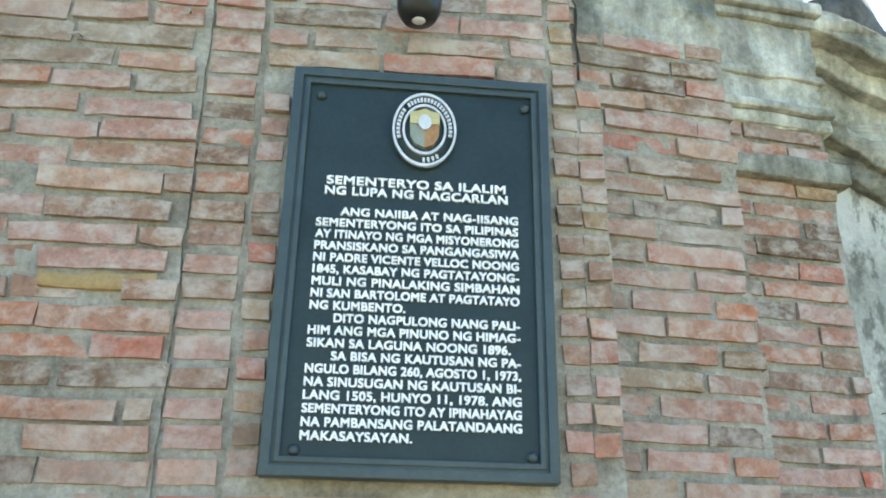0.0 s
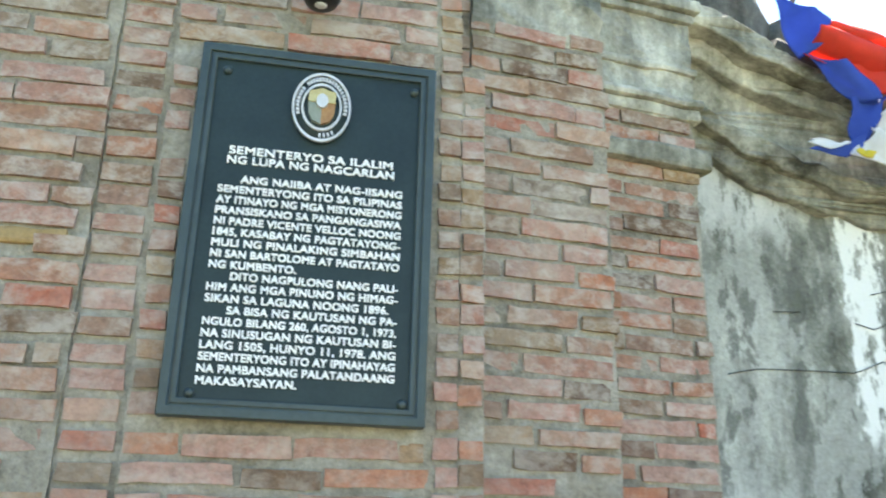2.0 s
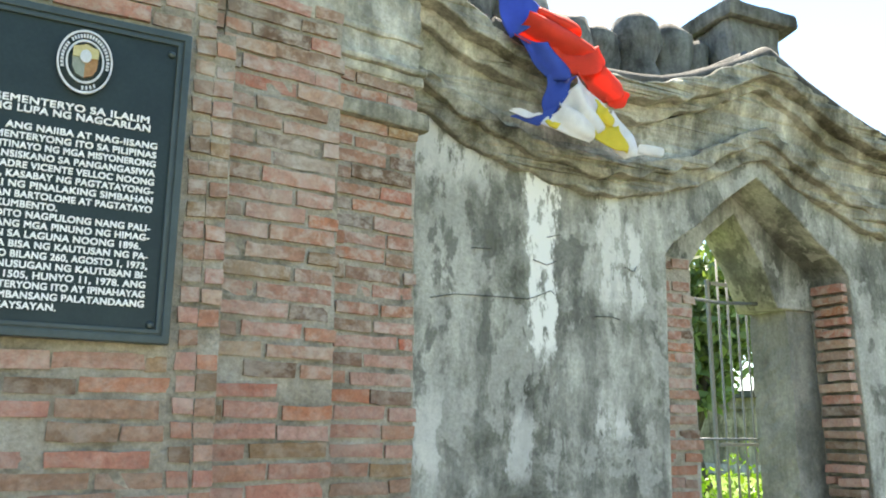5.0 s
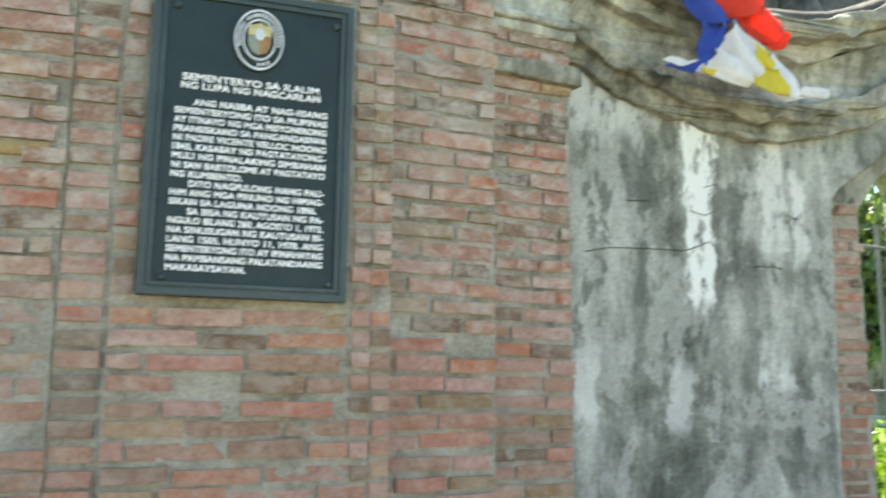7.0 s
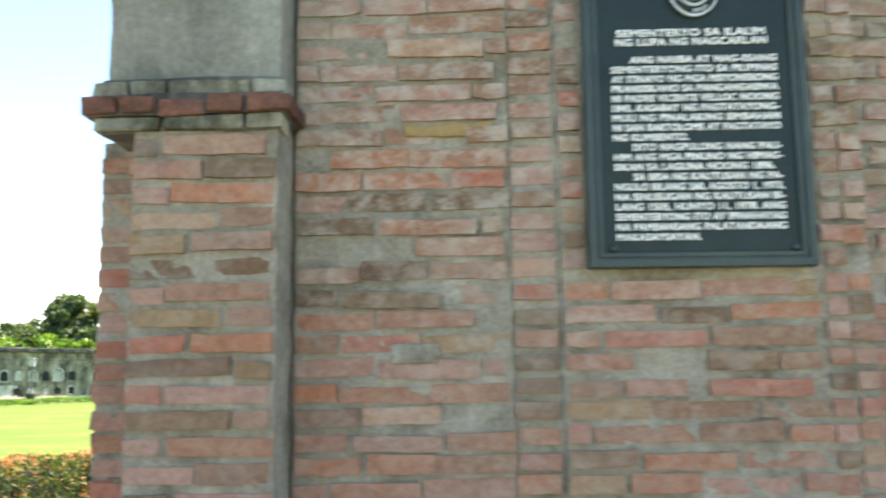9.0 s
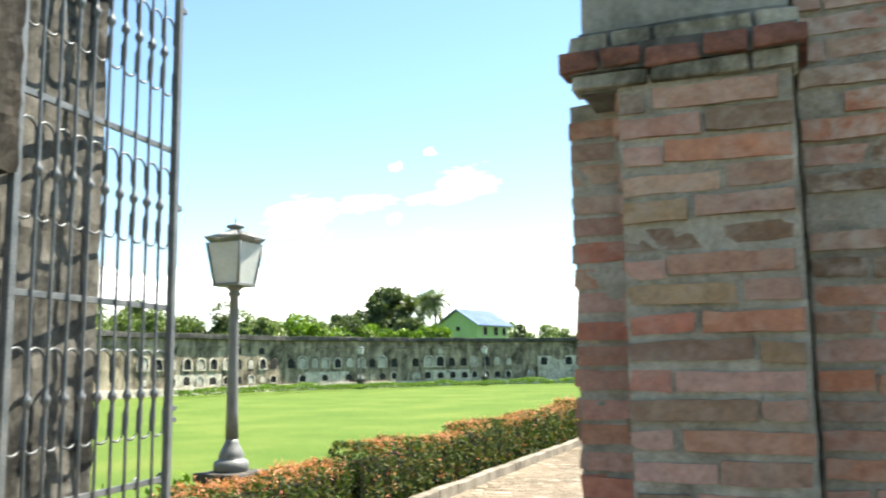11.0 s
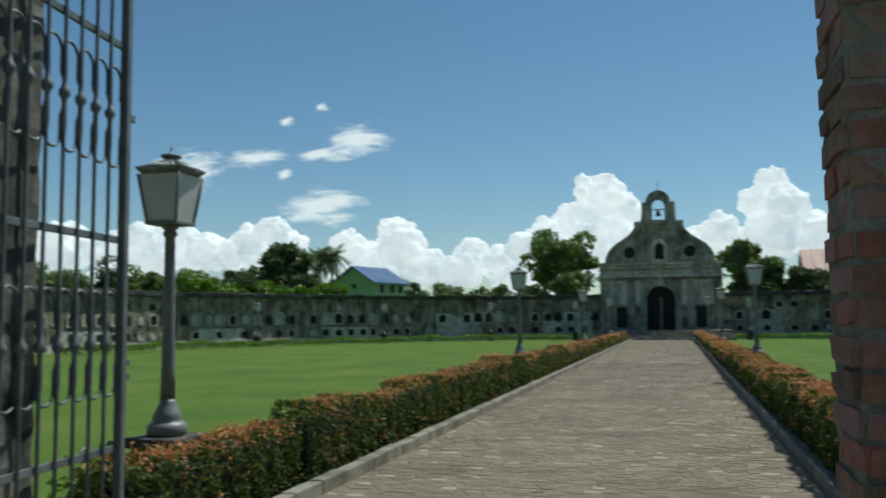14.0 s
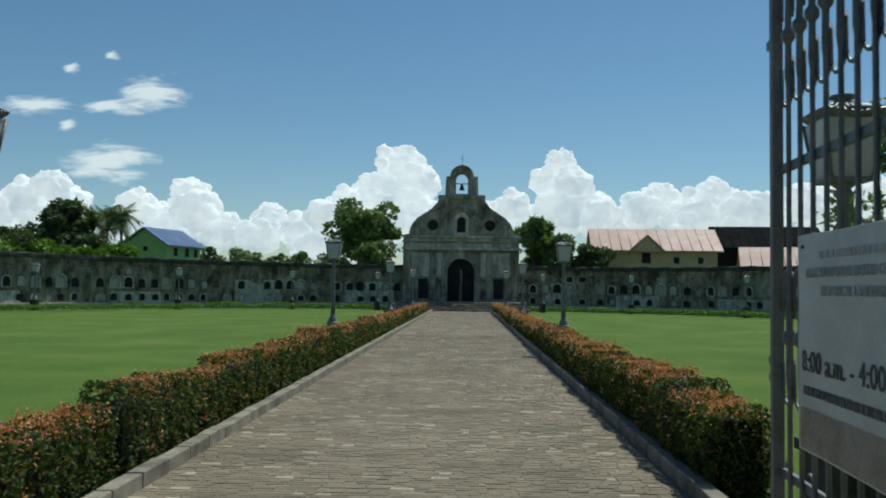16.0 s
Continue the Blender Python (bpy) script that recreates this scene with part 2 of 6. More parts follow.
M_SILVER = two_scale("aluminium_paint", [(0.3, grey(0.42)), (0.7, grey(0.6))], [(0.3, grey(0.85)), (0.7, grey(1.1))], 20, 150, 0.45, 0.2, 0.002, 0.2)
M_GREENP = two_scale("green_grey_enamel", [(0.3, (0.18, 0.21, 0.18)), (0.7, (0.24, 0.27, 0.24))], [(0.3, grey(0.9)), (0.7, grey(1.1))], 30, 150)
M_ORANGEP = two_scale("orange_enamel", [(0.3, (0.26, 0.14, 0.07)), (0.7, (0.36, 0.22, 0.11))], [(0.3, grey(0.9)), (0.7, grey(1.1))], 30, 150)
M_BLACK = two_scale("black_metal", [(0.3, grey(0.012)), (0.7, grey(0.022))], [(0.3, grey(0.8)), (0.7, grey(1.2))], 10, 90, 0.4, 0.1, 0.002)
M_IRON = two_scale("weathered_grey_iron", [(0.3, (0.10, 0.115, 0.12)), (0.55, (0.16, 0.175, 0.18)), (0.75, (0.22, 0.225, 0.22))], [(0.3, grey(0.7)), (0.7, grey(1.2))], 6, 80, 0.5, 0.3, 0.002, 0.35, 0.5)
M_LAMP = two_scale("grey_cast_iron_paint", [(0.3, (0.13, 0.14, 0.135)), (0.7, (0.19, 0.20, 0.19))], [(0.3, grey(0.8)), (0.7, grey(1.15))], 4, 60, 0.5, 0.2, 0.003, 0.1, 0.5)
M_LANTERN_GLASS = two_scale("frosted_lantern_glass", [(0.3, (0.42, 0.46, 0.45)), (0.7, (0.55, 0.58, 0.56))], [(0.3, grey(0.9)), (0.7, grey(1.05))], 3, 30, 0.25, 0.05, 0.002, 0.0, 0.6)
M_STONE = two_scale("kerb_stone", [(0.3, (0.12, 0.108, 0.085)), (0.5, (0.24, 0.215, 0.17)), (0.7, (0.36, 0.33, 0.27))], [(0.3, grey(0.65)), (0.7, grey(1.15))], 2.5, 45, 0.9, 0.5, 0.01)
M_GRASS = two_scale("mown_lawn", [(0.3, (0.070, 0.126, 0.024)), (0.5, (0.092, 0.148, 0.030)), (0.7, (0.132, 0.174, 0.042))], [(0.3, grey(0.6)), (0.7, grey(1.3))], 0.35, 28, 1.0, 0.8, 0.03, 0.0, 0.1)
M_EARTH = two_scale("bare_earth", [(0.3, (0.06, 0.05, 0.035)), (0.7, (0.13, 0.11, 0.08))], [(0.3, grey(0.7)), (0.7, grey(1.2))], 1.5, 30, 0.95, 0.8, 0.02)
M_JOINT = two_scale("paving_joint", [(0.3, (0.14, 0.122, 0.09)), (0.7, (0.21, 0.185, 0.14))], [(0.3, grey(0.7)), (0.7, grey(1.2))], 1.2, 40, 0.95, 0.6, 0.01)
M_DARKBRICK = two_scale("sooty_dark_brick", [(0.3, (0.06, 0.036, 0.028)), (0.5, (0.16, 0.072, 0.052)), (0.7, (0.23, 0.11, 0.085))], [(0.3, grey(0.6)), (0.7, grey(1.2))], 9, 45, 0.9, 0.8, 0.012)
M_BARK = two_scale("bark", [(0.3, (0.06, 0.05, 0.04)), (0.7, (0.14, 0.12, 0.10))], [(0.3, grey(0.6)), (0.7, grey(1.2))], 2, 20, 0.95, 0.8, 0.03)
M_LEAF = leaf_material("tree_leaves", [(0.0, (0.085, 0.13, 0.04)), (0.5, (0.145, 0.20, 0.07)), (1.0, (0.22, 0.28, 0.11))])
M_LEAF_DARK = leaf_material("dark_tree_leaves", [(0.0, (0.045, 0.07, 0.03)), (0.5, (0.08, 0.11, 0.045)), (1.0, (0.12, 0.155, 0.07))])
M_LEAF_LIGHT = leaf_material("light_leaves", [(0.0, (0.06, 0.13, 0.015)), (0.5, (0.12, 0.22, 0.02)), (1.0, (0.22, 0.32, 0.04))])
M_HEDGE = leaf_material("hedge_leaves", [(0.0, (0.022, 0.046, 0.010)), (0.45, (0.045, 0.080, 0.016)), (0.8, (0.10, 0.125, 0.026)), (1.0, (0.22, 0.14, 0.045))], 0.7)
M_FLOWER = leaf_material("ixora_flowers", [(0.0, (0.58, 0.22, 0.11)), (0.5, (0.64, 0.33, 0.17)), (0.8, (0.52, 0.13, 0.09)), (1.0, (0.62, 0.40, 0.22))])
M_TWIG_SHADE = two_scale("twig_shade", [(0.3, (0.010, 0.010, 0.006)), (0.7, (0.022, 0.024, 0.012))], [(0.3, grey(0.7)), (0.7, grey(1.2))], 8, 60, 0.95, 0.8, 0.02)
M_BOARD = two_scale("faded_sign_board", [(0.3, (0.52, 0.52, 0.50)), (0.7, (0.68, 0.68, 0.66))], [(0.3, grey(0.85)), (0.7, grey(1.05))], 4, 60, 0.5, 0.1, 0.003)
M_INK = two_scale("faded_black_ink", [(0.3, grey(0.05)), (0.7, grey(0.11))], [(0.3, grey(0.8)), (0.7, grey(1.2))], 12, 60, 0.6)
M_INK_FAINT = two_scale("pale_grey_ink", [(0.3, grey(0.40)), (0.7, grey(0.50))], [(0.3, grey(0.9)), (0.7, grey(1.1))], 12, 60, 0.6)
M_RUST = two_scale("brown_stain", [(0.3, (0.30, 0.23, 0.17)), (0.7, (0.46, 0.40, 0.33))], [(0.3, grey(0.7)), (0.7, grey(1.1))], 9, 60, 0.7)


def cloth_material(name, colour):
    m, n, l, b = material(name, 0.75, 0, 0.2)
    p = position(n)
    f = noise_tex(n, l, p, 300, 3)
    col = mix(n, l, 1.0, colour, ramp(n, l, noise_tex(n, l, p, 9, 5), [(0.3, grey(0.82)), (0.7, grey(1.08))]), "MULTIPLY")
    l.new(col, b.inputs["Base Color"])
    tr = n.new("ShaderNodeBsdfTranslucent")
    l.new(col, tr.inputs["Color"])
    ms = n.new("ShaderNodeMixShader")
    ms.inputs[0].default_value = 0.4
    l.new(b.outputs[0], ms.inputs[1])
    l.new(tr.outputs[0], ms.inputs[2])
    l.new(ms.outputs[0], n["Material Output"].inputs["Surface"])
    bump(n, l, b, f, 0.1, 0.001)
    return m


M_BLUE = cloth_material("blue_cloth", (0.05, 0.10, 0.44))
M_RED = cloth_material("red_cloth", (0.72, 0.07, 0.045))
M_WHITE = cloth_material("white_cloth", (0.78, 0.78, 0.80))
M_YELLOW = cloth_material("yellow_cloth", (0.75, 0.62, 0.08))

# ---------------------------------------------------------------- mesh helpers


def mesh_of(name, verts, faces, mat):
    me = bpy.data.meshes.new(name)
    me.from_pydata([tuple(v) for v in verts], [], [tuple(f) for f in faces])
    me.materials.append(mat)
    me.update()
    return me


def part(name, bm, mat, parent=None, label=""):
    """Links a bmesh or mesh as one mesh object under parent."""
    if isinstance(bm, bmesh.types.BMesh):
        me = bpy.data.meshes.new(name)
        bm.to_mesh(me)
        bm.free()
        me.materials.append(mat)
    else:
        me = bm
        if not me.materials:
            me.materials.append(mat)
    ob = new(name, me)
    if parent:
        ob.parent = parent
    if label:
        ob["label"] = label
    return ob


def empty(name, m=None):
    ob = new(name)
    if m is not None:
        ob.matrix_basis = m
    return ob


def box(x0, x1, y0, y1, z0, z1, bevel=0.0, bm=None):
    bm = bm or bmesh.new()
    r = bmesh.ops.create_cube(bm, size=1)
    vs = r["verts"]
    bmesh.ops.scale(bm, vec=(x1 - x0, y1 - y0, z1 - z0), verts=vs)
    bmesh.ops.translate(bm, vec=((x0 + x1) / 2, (y0 + y1) / 2, (z0 + z1) / 2), verts=vs)
    if bevel:
        es = list({e for v in vs for e in v.link_edges})
        bmesh.ops.bevel(bm, geom=es, offset=bevel, segments=2, affect="EDGES", profile=0.6)
    return bm


def rough_up(bm, amount, scale=3.0, cut=0):
    """Unevenness for old masonry."""
    if cut:
        bmesh.ops.subdivide_edges(bm, edges=bm.edges[:], cuts=cut, use_grid_fill=True)
    bm.normal_update()
    for v in bm.verts:
        v.co += Vector(noise.noise_vector(v.co * scale)) * amount
    return bm


def lathe(profile, seg=16, bm=None):
    """profile: (radius, z) from bottom to top."""
    bm = bm or bmesh.new()
    rings = []
    for r, z in profile:
        rings.append([bm.verts.new((r * math.cos(2 * math.pi * i / seg), r * math.sin(2 * math.pi * i / seg), z)) for i in range(seg)])
    for a, b in zip(rings, rings[1:]):
        for i in range(seg):
            bm.faces.new((a[i], a[(i + 1) % seg], b[(i + 1) % seg], b[i]))
    bm.faces.new(list(reversed(rings[0])))
    bm.faces.new(rings[-1])
    for f in bm.faces:
        f.smooth = True
    return bm


def tube(points, radius, seg=8, bm=None, radii=None):
    bm = bm or bmesh.new()
    pts = [Vector(p) for p in points]
    rings = []
    for i, p in enumerate(pts):
        d = (pts[min(i + 1, len(pts) - 1)] - pts[max(i - 1, 0)]).normalized()
        u = d.cross(Vector((0.31, 0.17, 0.93)) if abs(d.z) < 0.9 else Vector((1, 0.1, 0))).normalized()
        w = d.cross(u)
        r = radii[i] if radii else radius
        rings.append([bm.verts.new(p + (u * math.cos(a) + w * math.sin(a)) * r) for a in (2 * math.pi * k / seg for k in range(seg))])
    for a, b in zip(rings, rings[1:]):
        for k in range(seg):
            f = bm.faces.new((a[k], a[(k + 1) % seg], b[(k + 1) % seg], b[k]))
            f.smooth = True
    bm.faces.new(rings[0])
    bm.faces.new(rings[-1])
    bmesh.ops.recalc_face_normals(bm, faces=bm.faces[:])
    return bm


def plate(name, outlines, y0, y1, mat, bevel=0.0):
    """A mesh from outlines in x, z (the first one outer, the others holes), from y0 to y1."""
    cu = bpy.data.curves.new(name, "CURVE")
    cu.dimensions, cu.fill_mode = "2D", "BOTH"
    for pts in outlines:
        sp = cu.splines.new("POLY")
        sp.points.add(len(pts) - 1)
        for p, (x, z) in zip(sp.points, pts):
            p.co = (x, z, 0, 1)
        sp.use_cyclic_u = True
    cu.extrude = (y1 - y0) / 2 - bevel
    cu.bevel_depth = bevel
    tmp = bpy.data.objects.new("tmp", cu)
    scene.collection.objects.link(tmp)
    dg = bpy.context.evaluated_depsgraph_get()
    me = bpy.data.meshes.new_from_object(tmp.evaluated_get(dg))
    bpy.data.objects.remove(tmp)
    bpy.data.curves.remove(cu)
    me.name = name
    me.transform(Matrix.Translation((0, (y0 + y1) / 2, 0)) @ Matrix.Rotation(radians(90), 4, "X"))
    me.materials.clear()
    me.materials.append(mat)
    return me


def words(text, size, mat, depth=0.002, weight=0.0, width=0.0):
    """A mesh of writing in x, z, its left end at x = 0 on the base line; width: its whole width if given."""
    cu = bpy.data.curves.new("words", "FONT")
    cu.body, cu.size, cu.extrude = text, size, depth / 2
    cu.space_character = 1.06
    tmp = bpy.data.objects.new("tmp", cu)
    scene.collection.objects.link(tmp)
    dg = bpy.context.evaluated_depsgraph_get()
    me = bpy.data.meshes.new_from_object(tmp.evaluated_get(dg))
    bpy.data.objects.remove(tmp)
    bpy.data.curves.remove(cu)
    xs = [v.co.x for v in me.vertices]
    s = width / (max(xs) - min(xs)) if width else 1.0
    me.transform(Matrix.Rotation(radians(90), 4, "X") @ Matrix.Diagonal((s, 1, 1, 1)) @ Matrix.Translation((-min(xs), 0, 0)))
    if weight:
        bm = bmesh.new()
        for k, (dx, dz) in enumerate(((0, 0), (weight, weight * 0.5), (-weight, -weight * 0.5), (weight, -weight * 0.6), (-weight, weight * 0.6))):
            me.transform(Matrix.Translation((dx, 0.0003 * k, dz)))
            bm.from_mesh(me)
            me.transform(Matrix.Translation((-dx, -0.0003 * k, -dz)))
        bm.to_mesh(me)
        bm.free()
    me.materials.clear()
    me.materials.append(mat)
    return me


def arc(cx, cz, r, a0, a1, n=12, rz=None):
    return [(cx + r * math.cos(radians(a0 + (a1 - a0) * i / n)), cz + (rz or r) * math.sin(radians(a0 + (a1 - a0) * i / n))) for i in range(n + 1)]


def leaf_quads(centres, size, rng, jitter=0.35, up=0.0):
    """Folded leaf shapes at the centres, turned at random: vertices and faces."""
    n = len(centres)
    d = rng.normal(size=(n, 3))
    d[:, 2] += up
    d /= np.linalg.norm(d, axis=1, keepdims=True)
    e = np.cross(d, rng.normal(size=(n, 3)))
    e /= np.linalg.norm(e, axis=1, keepdims=True)
    s = size * (1 + jitter * rng.uniform(-1, 1, (n, 1)))
    c = np.asarray(centres)
    v = np.stack([c - d * s, c + e * s * 0.45, c + d * s, c - e * s * 0.45], axis=1).reshape(-1, 3)
    f = np.arange(4 * n).reshape(-1, 4)
    return v, f


def leaf_mesh(name, centres, size, mat, rng, up=0.0):
    v, f = leaf_quads(centres, size, rng, up=up)
    me = bpy.data.meshes.new(name)
    me.vertices.add(len(v))
    me.vertices.foreach_set("co", v.astype(np.float32).ravel())
    me.loops.add(f.size)
    me.loops.foreach_set("vertex_index", f.astype(np.int32).ravel())
    me.polygons.add(len(f))
    me.polygons.foreach_set("loop_start", np.arange(0, f.size, 4, dtype=np.int32))
    me.polygons.foreach_set("loop_total", np.full(len(f), 4, dtype=np.int32))
    me.update()
    me.validate()
    me.materials.append(mat)
    return me

# ---------------------------------------------------------------- the setting
GX = -3.36          # middle of the gate and of the path
NEAR_SHIFT = -0.107


def setting(name, me, mat, label, category, parent=None):
    ob = part(name, me, mat, parent)
    return tagged(ob, label, category, kind="structure")


setting("ground", box(-400, 400, -60, 900, -0.6, -0.03), M_GRASS, "wide green mown lawn around the cemetery path", "lawn")
setting("pavement_outside", rough_up(box(-14, 12, -9, 1.4, -0.3, -0.004), 0.004), M_JOINT, "worn grey paving in front of the gate wall", "pavement")
setting("path", box(-5.51, -1.06, 1.41, 65.0, -0.3, -0.006), M_JOINT, "long straight walk of worn stone paving to the chapel", "path")

# gate wall: rough cores of mortar, on which the bricks sit
WALL_TOP = 4.6


def grid_box(x0, x1, y0, y1, z0, z1, step):
    """A closed box whose faces are cut into a grid of about the given step."""
    bm, seen = bmesh.new(), {}
    lo, hi = (x0, y0, z0), (x1, y1, z1)
    num = [max(1, int(round((b - a) / step))) for a, b in zip(lo, hi)]

    def vert(k):
        if k not in seen:
            seen[k] = bm.verts.new([a + (b - a) * c / n for a, b, c, n in zip(lo, hi, k, num)])
        return seen[k]

    for axis in range(3):
        u, v = (axis + 1) % 3, (axis + 2) % 3
        for end in (0, num[axis]):
            for i in range(num[u]):
                for j in range(num[v]):
                    ks = []
                    for di, dj in ((0, 0), (1, 0), (1, 1), (0, 1)):
                        k = [0, 0, 0]
                        k[axis], k[u], k[v] = end, i + di, j + dj
                        ks.append(vert(tuple(k)))
                    bm.faces.new(ks if end else list(reversed(ks)))
    return bm


def core(name, x0, x1, y0, y1, z0, z1, mat, label, m=None, wobble=0.006, step=0.045):
    """A rough block of old masonry; m turns it where its face stands askew."""
    bm = grid_box(x0, x1, y0, y1, z0, z1, step)
    for v in bm.verts:
        v.co += Vector(noise.noise_vector(v.co * 14)) * wobble + Vector(noise.noise_vector(v.co * 37)) * wobble * 0.7
    if m is not None:
        bmesh.ops.transform(bm, matrix=m, verts=bm.verts[:])
    return setting(name, bm, mat, label, "wall")


wall_panel = core("wall_panel", -0.417, 0.434, 0.0, 0.9, 0.0, WALL_TOP, M_MORTAR, "old red brick wall panel that carries the marker")
panel_edge = core("wall_panel_edge", 0.435, 0.508, 0.002, 0.9, 0.0, 3.03, M_MORTAR, "ragged brick edge of the wall panel")
wall_left = core("wall_left", -1.236, -0.570, 0.0, 0.9, 0.0, WALL_TOP, M_MORTAR, "weathered red brick wall with thick grey mortar")
wall_strip = core("wall_strip", -0.570, -0.417, 0.012, 0.9, 0.0, WALL_TOP, M_MORTAR, "narrow brick pilaster strip beside the marker")
gate_pier = core("wall_gate_pier", -1.68, -1.25, -0.19, 0.56, 0.0, 2.36, M_MORTAR, "brick gate pier with ragged corner")
gate_jamb = core("wall_gate_jamb", -1.855, -1.675, 0.0, 0.28, 0.0, 2.36, M_MORTAR, "ragged brick jamb of the gateway")
gate_block = core("wall_gate_block", -1.775, -1.248, -0.17, 0.45, 2.49, WALL_TOP, M_BLOCK, "smooth grey plastered block above the gate pier", None, 0.004)
core("wall_gate_seam", -1.251, -1.235, 0.03, 0.6, 0.0, WALL_TOP, M_MORTAR, "narrow mortar joint between pier and wall")
core("wall_gate_back", -1.58, -0.3, 0.905, 1.2, 0.0, WALL_TOP, M_OLDWALL, "dark weathered back of the gate wall", None, 0.006, 0.15)
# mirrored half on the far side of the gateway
# these three get shade through darker brick, mortar and plaster colours
far_pier = core("wall_far_pier", -5.385, -4.93, -0.13, 0.6, 0.0, 2.42, M_SHADED_MORTAR, "brick gate pier with its shade put into darker colours")
far_jamb = core("wall_far_jamb", -4.935, -4.82, -0.127, 0.28, 0.0, 2.42, M_SHADED_MORTAR, "ragged brick jamb of the gateway, coloured dark for shade")
core("wall_far_block", -5.385, -4.835, -0.11, 0.6, 2.56, WALL_TOP, M_SHADED_PLASTER, "plastered block above the gate pier, painted dark for shade", None, 0.012)
core("wall_far", -8.4, -5.39, 0.0, 0.9, 0.0, WALL_TOP, M_MORTAR, "old brick wall beyond the gateway", None, 0.006, 0.15)
core("wall_far_back", -6.6, -5.03, 0.625, 1.36, 0.0, WALL_TOP, M_STREAK, "black-streaked plaster pier behind the iron gate", None, 0.012, 0.08)
# wing to the other side: two bays that turn back one after the other
WING = pose(0.505, 0.195, 0, 0, 0, 7)
SIDE = pose(1.0, 0.44, 0, 0, 0, 8)
wall_wing = core("wall_wing", 0, 0.50, 0, 0.5, 0, 3.30, M_MORTAR, "brick wall bay turning back beside the marker", WING)
core("wall_wing_top", 0, 0.50, -0.004, 0.5, 3.30, WALL_TOP, M_CORNICE, "stained grey plaster above the brick bay", WING, 0.014)
wall_gap = core("wall_wing_gap", 0.436, 0.56, 0.205, 0.9, 0.0, WALL_TOP, M_MORTAR, "mortared corner between the bays")
side_pier = core("wall_side_pier", 0, 0.465, 0, 0.5, 0.0, 3.20, M_MORTAR, "brick pier beside the plastered wall", SIDE)
side_block = core("wall_side_block", 0, 0.475, -0.012, 0.5, 3.20, WALL_TOP, M_CORNICE, "grey plaster block with mouldings above the brick pier", SIDE, 0.012)

# plastered wall with its ogee arch
SW = [(1.56, 3.29), (1.79, 3.18), (1.97, 3.095), (2.30, 3.0), (2.62, 2.955), (2.95, 2.965), (3.11, 3.0), (3.38, 3.08), (3.71, 3.22), (4.01, 3.38)]
AX = 4.01


def swoop(dx=0.0, dz=0.0, steep=1.0):
    left = [(x + dx * 0, z + dz * (1 + steep * max(0, (2.3 - x)) * 0.5)) for x, z in SW]
    return left + [(2 * AX - x, z) for x, z in reversed(left)]


ARCH = [(3.14, 0.0), (3.22, 2.67), (3.28, 2.74), (3.37, 2.80), (3.50, 2.88), (3.71, 3.05), (3.86, 3.15), (4.01, 3.245)]
arch_hole = ARCH + [(2 * AX - x, z) for x, z in reversed(ARCH[:-1])]
# the opening reaches the ground, so the wall is one outline round it
wall_outline = [(1.54, 0.0)] + [(x, z + 0.3) for x, z in swoop()] + [(6.48, 0.0)] + list(reversed(arch_hole))
wall_plaster = setting("wall_plastered", plate("wall_plastered", [wall_outline], 0.85, 1.28, M_PLASTER, 0.012), M_PLASTER,
                       "streaked grey plaster wall with an ogee arched side gate", "wall")
core("wall_end", 6.4, 12, 0.8, 1.3, 0.0, 3.4, M_PLASTER, "grey plaster wall beyond the side gate", None, 0.006, 0.2)


def band(z0, z1, proj):
    """One moulding that follows the swoop, its edges worn ragged."""
    xs, zs = zip(*swoop(0, 0))
    lo, hi = [], []
    for i in range(231):
        x = xs[0] + (xs[-1] - xs[0]) * i / 230
        z = sum(float(np.interp(x + d, xs, zs)) for d in (-0.09, -0.045, 0.0, 0.045, 0.09)) / 5
        wear = 0.035 * noise.fractal(Vector((x * 5, z0 * 40, 2.0)), 1.0, 2.2, 4)
        lo.append((x, z + z0 + wear * (0.3 if proj < 0.04 else 1)))
        hi.append((x, z + z1 + 0.025 * noise.fractal(Vector((x * 6, z1 * 40, 7.0)), 1.0, 2.2, 4)))
    me = plate("band", [lo + list(reversed(hi))], 0.85 - proj, 1.08, M_CORNICE, 0.012)
    for v in me.vertices:
        if v.co.y < 0.88:
            v.co.y += 0.04 * noise.fractal(Vector((v.co.x * 4, v.co.z * 5, proj * 30)), 1.0, 2.2, 3)
    return me


cornice = empty("cornice", pose(0, 0, 0))
tagged(cornice, "sagging moulded cornice, mossy and black with age", "cornice", kind="structure")
for z0, z1, proj in ((0.0, 0.10, 0.05), (0.10, 0.17, 0.10), (0.17, 0.44, 0.03), (0.44, 0.52, 0.10), (0.52, 0.62, 0.20)):
    bm_ = band(z0, z1, proj)
    mat_ = M_CORNICE if 0.1 < z0 < 0.5 else M_MOSSY
    bm_.materials[0] = mat_
    part("moulding", bm_, mat_, cornice)

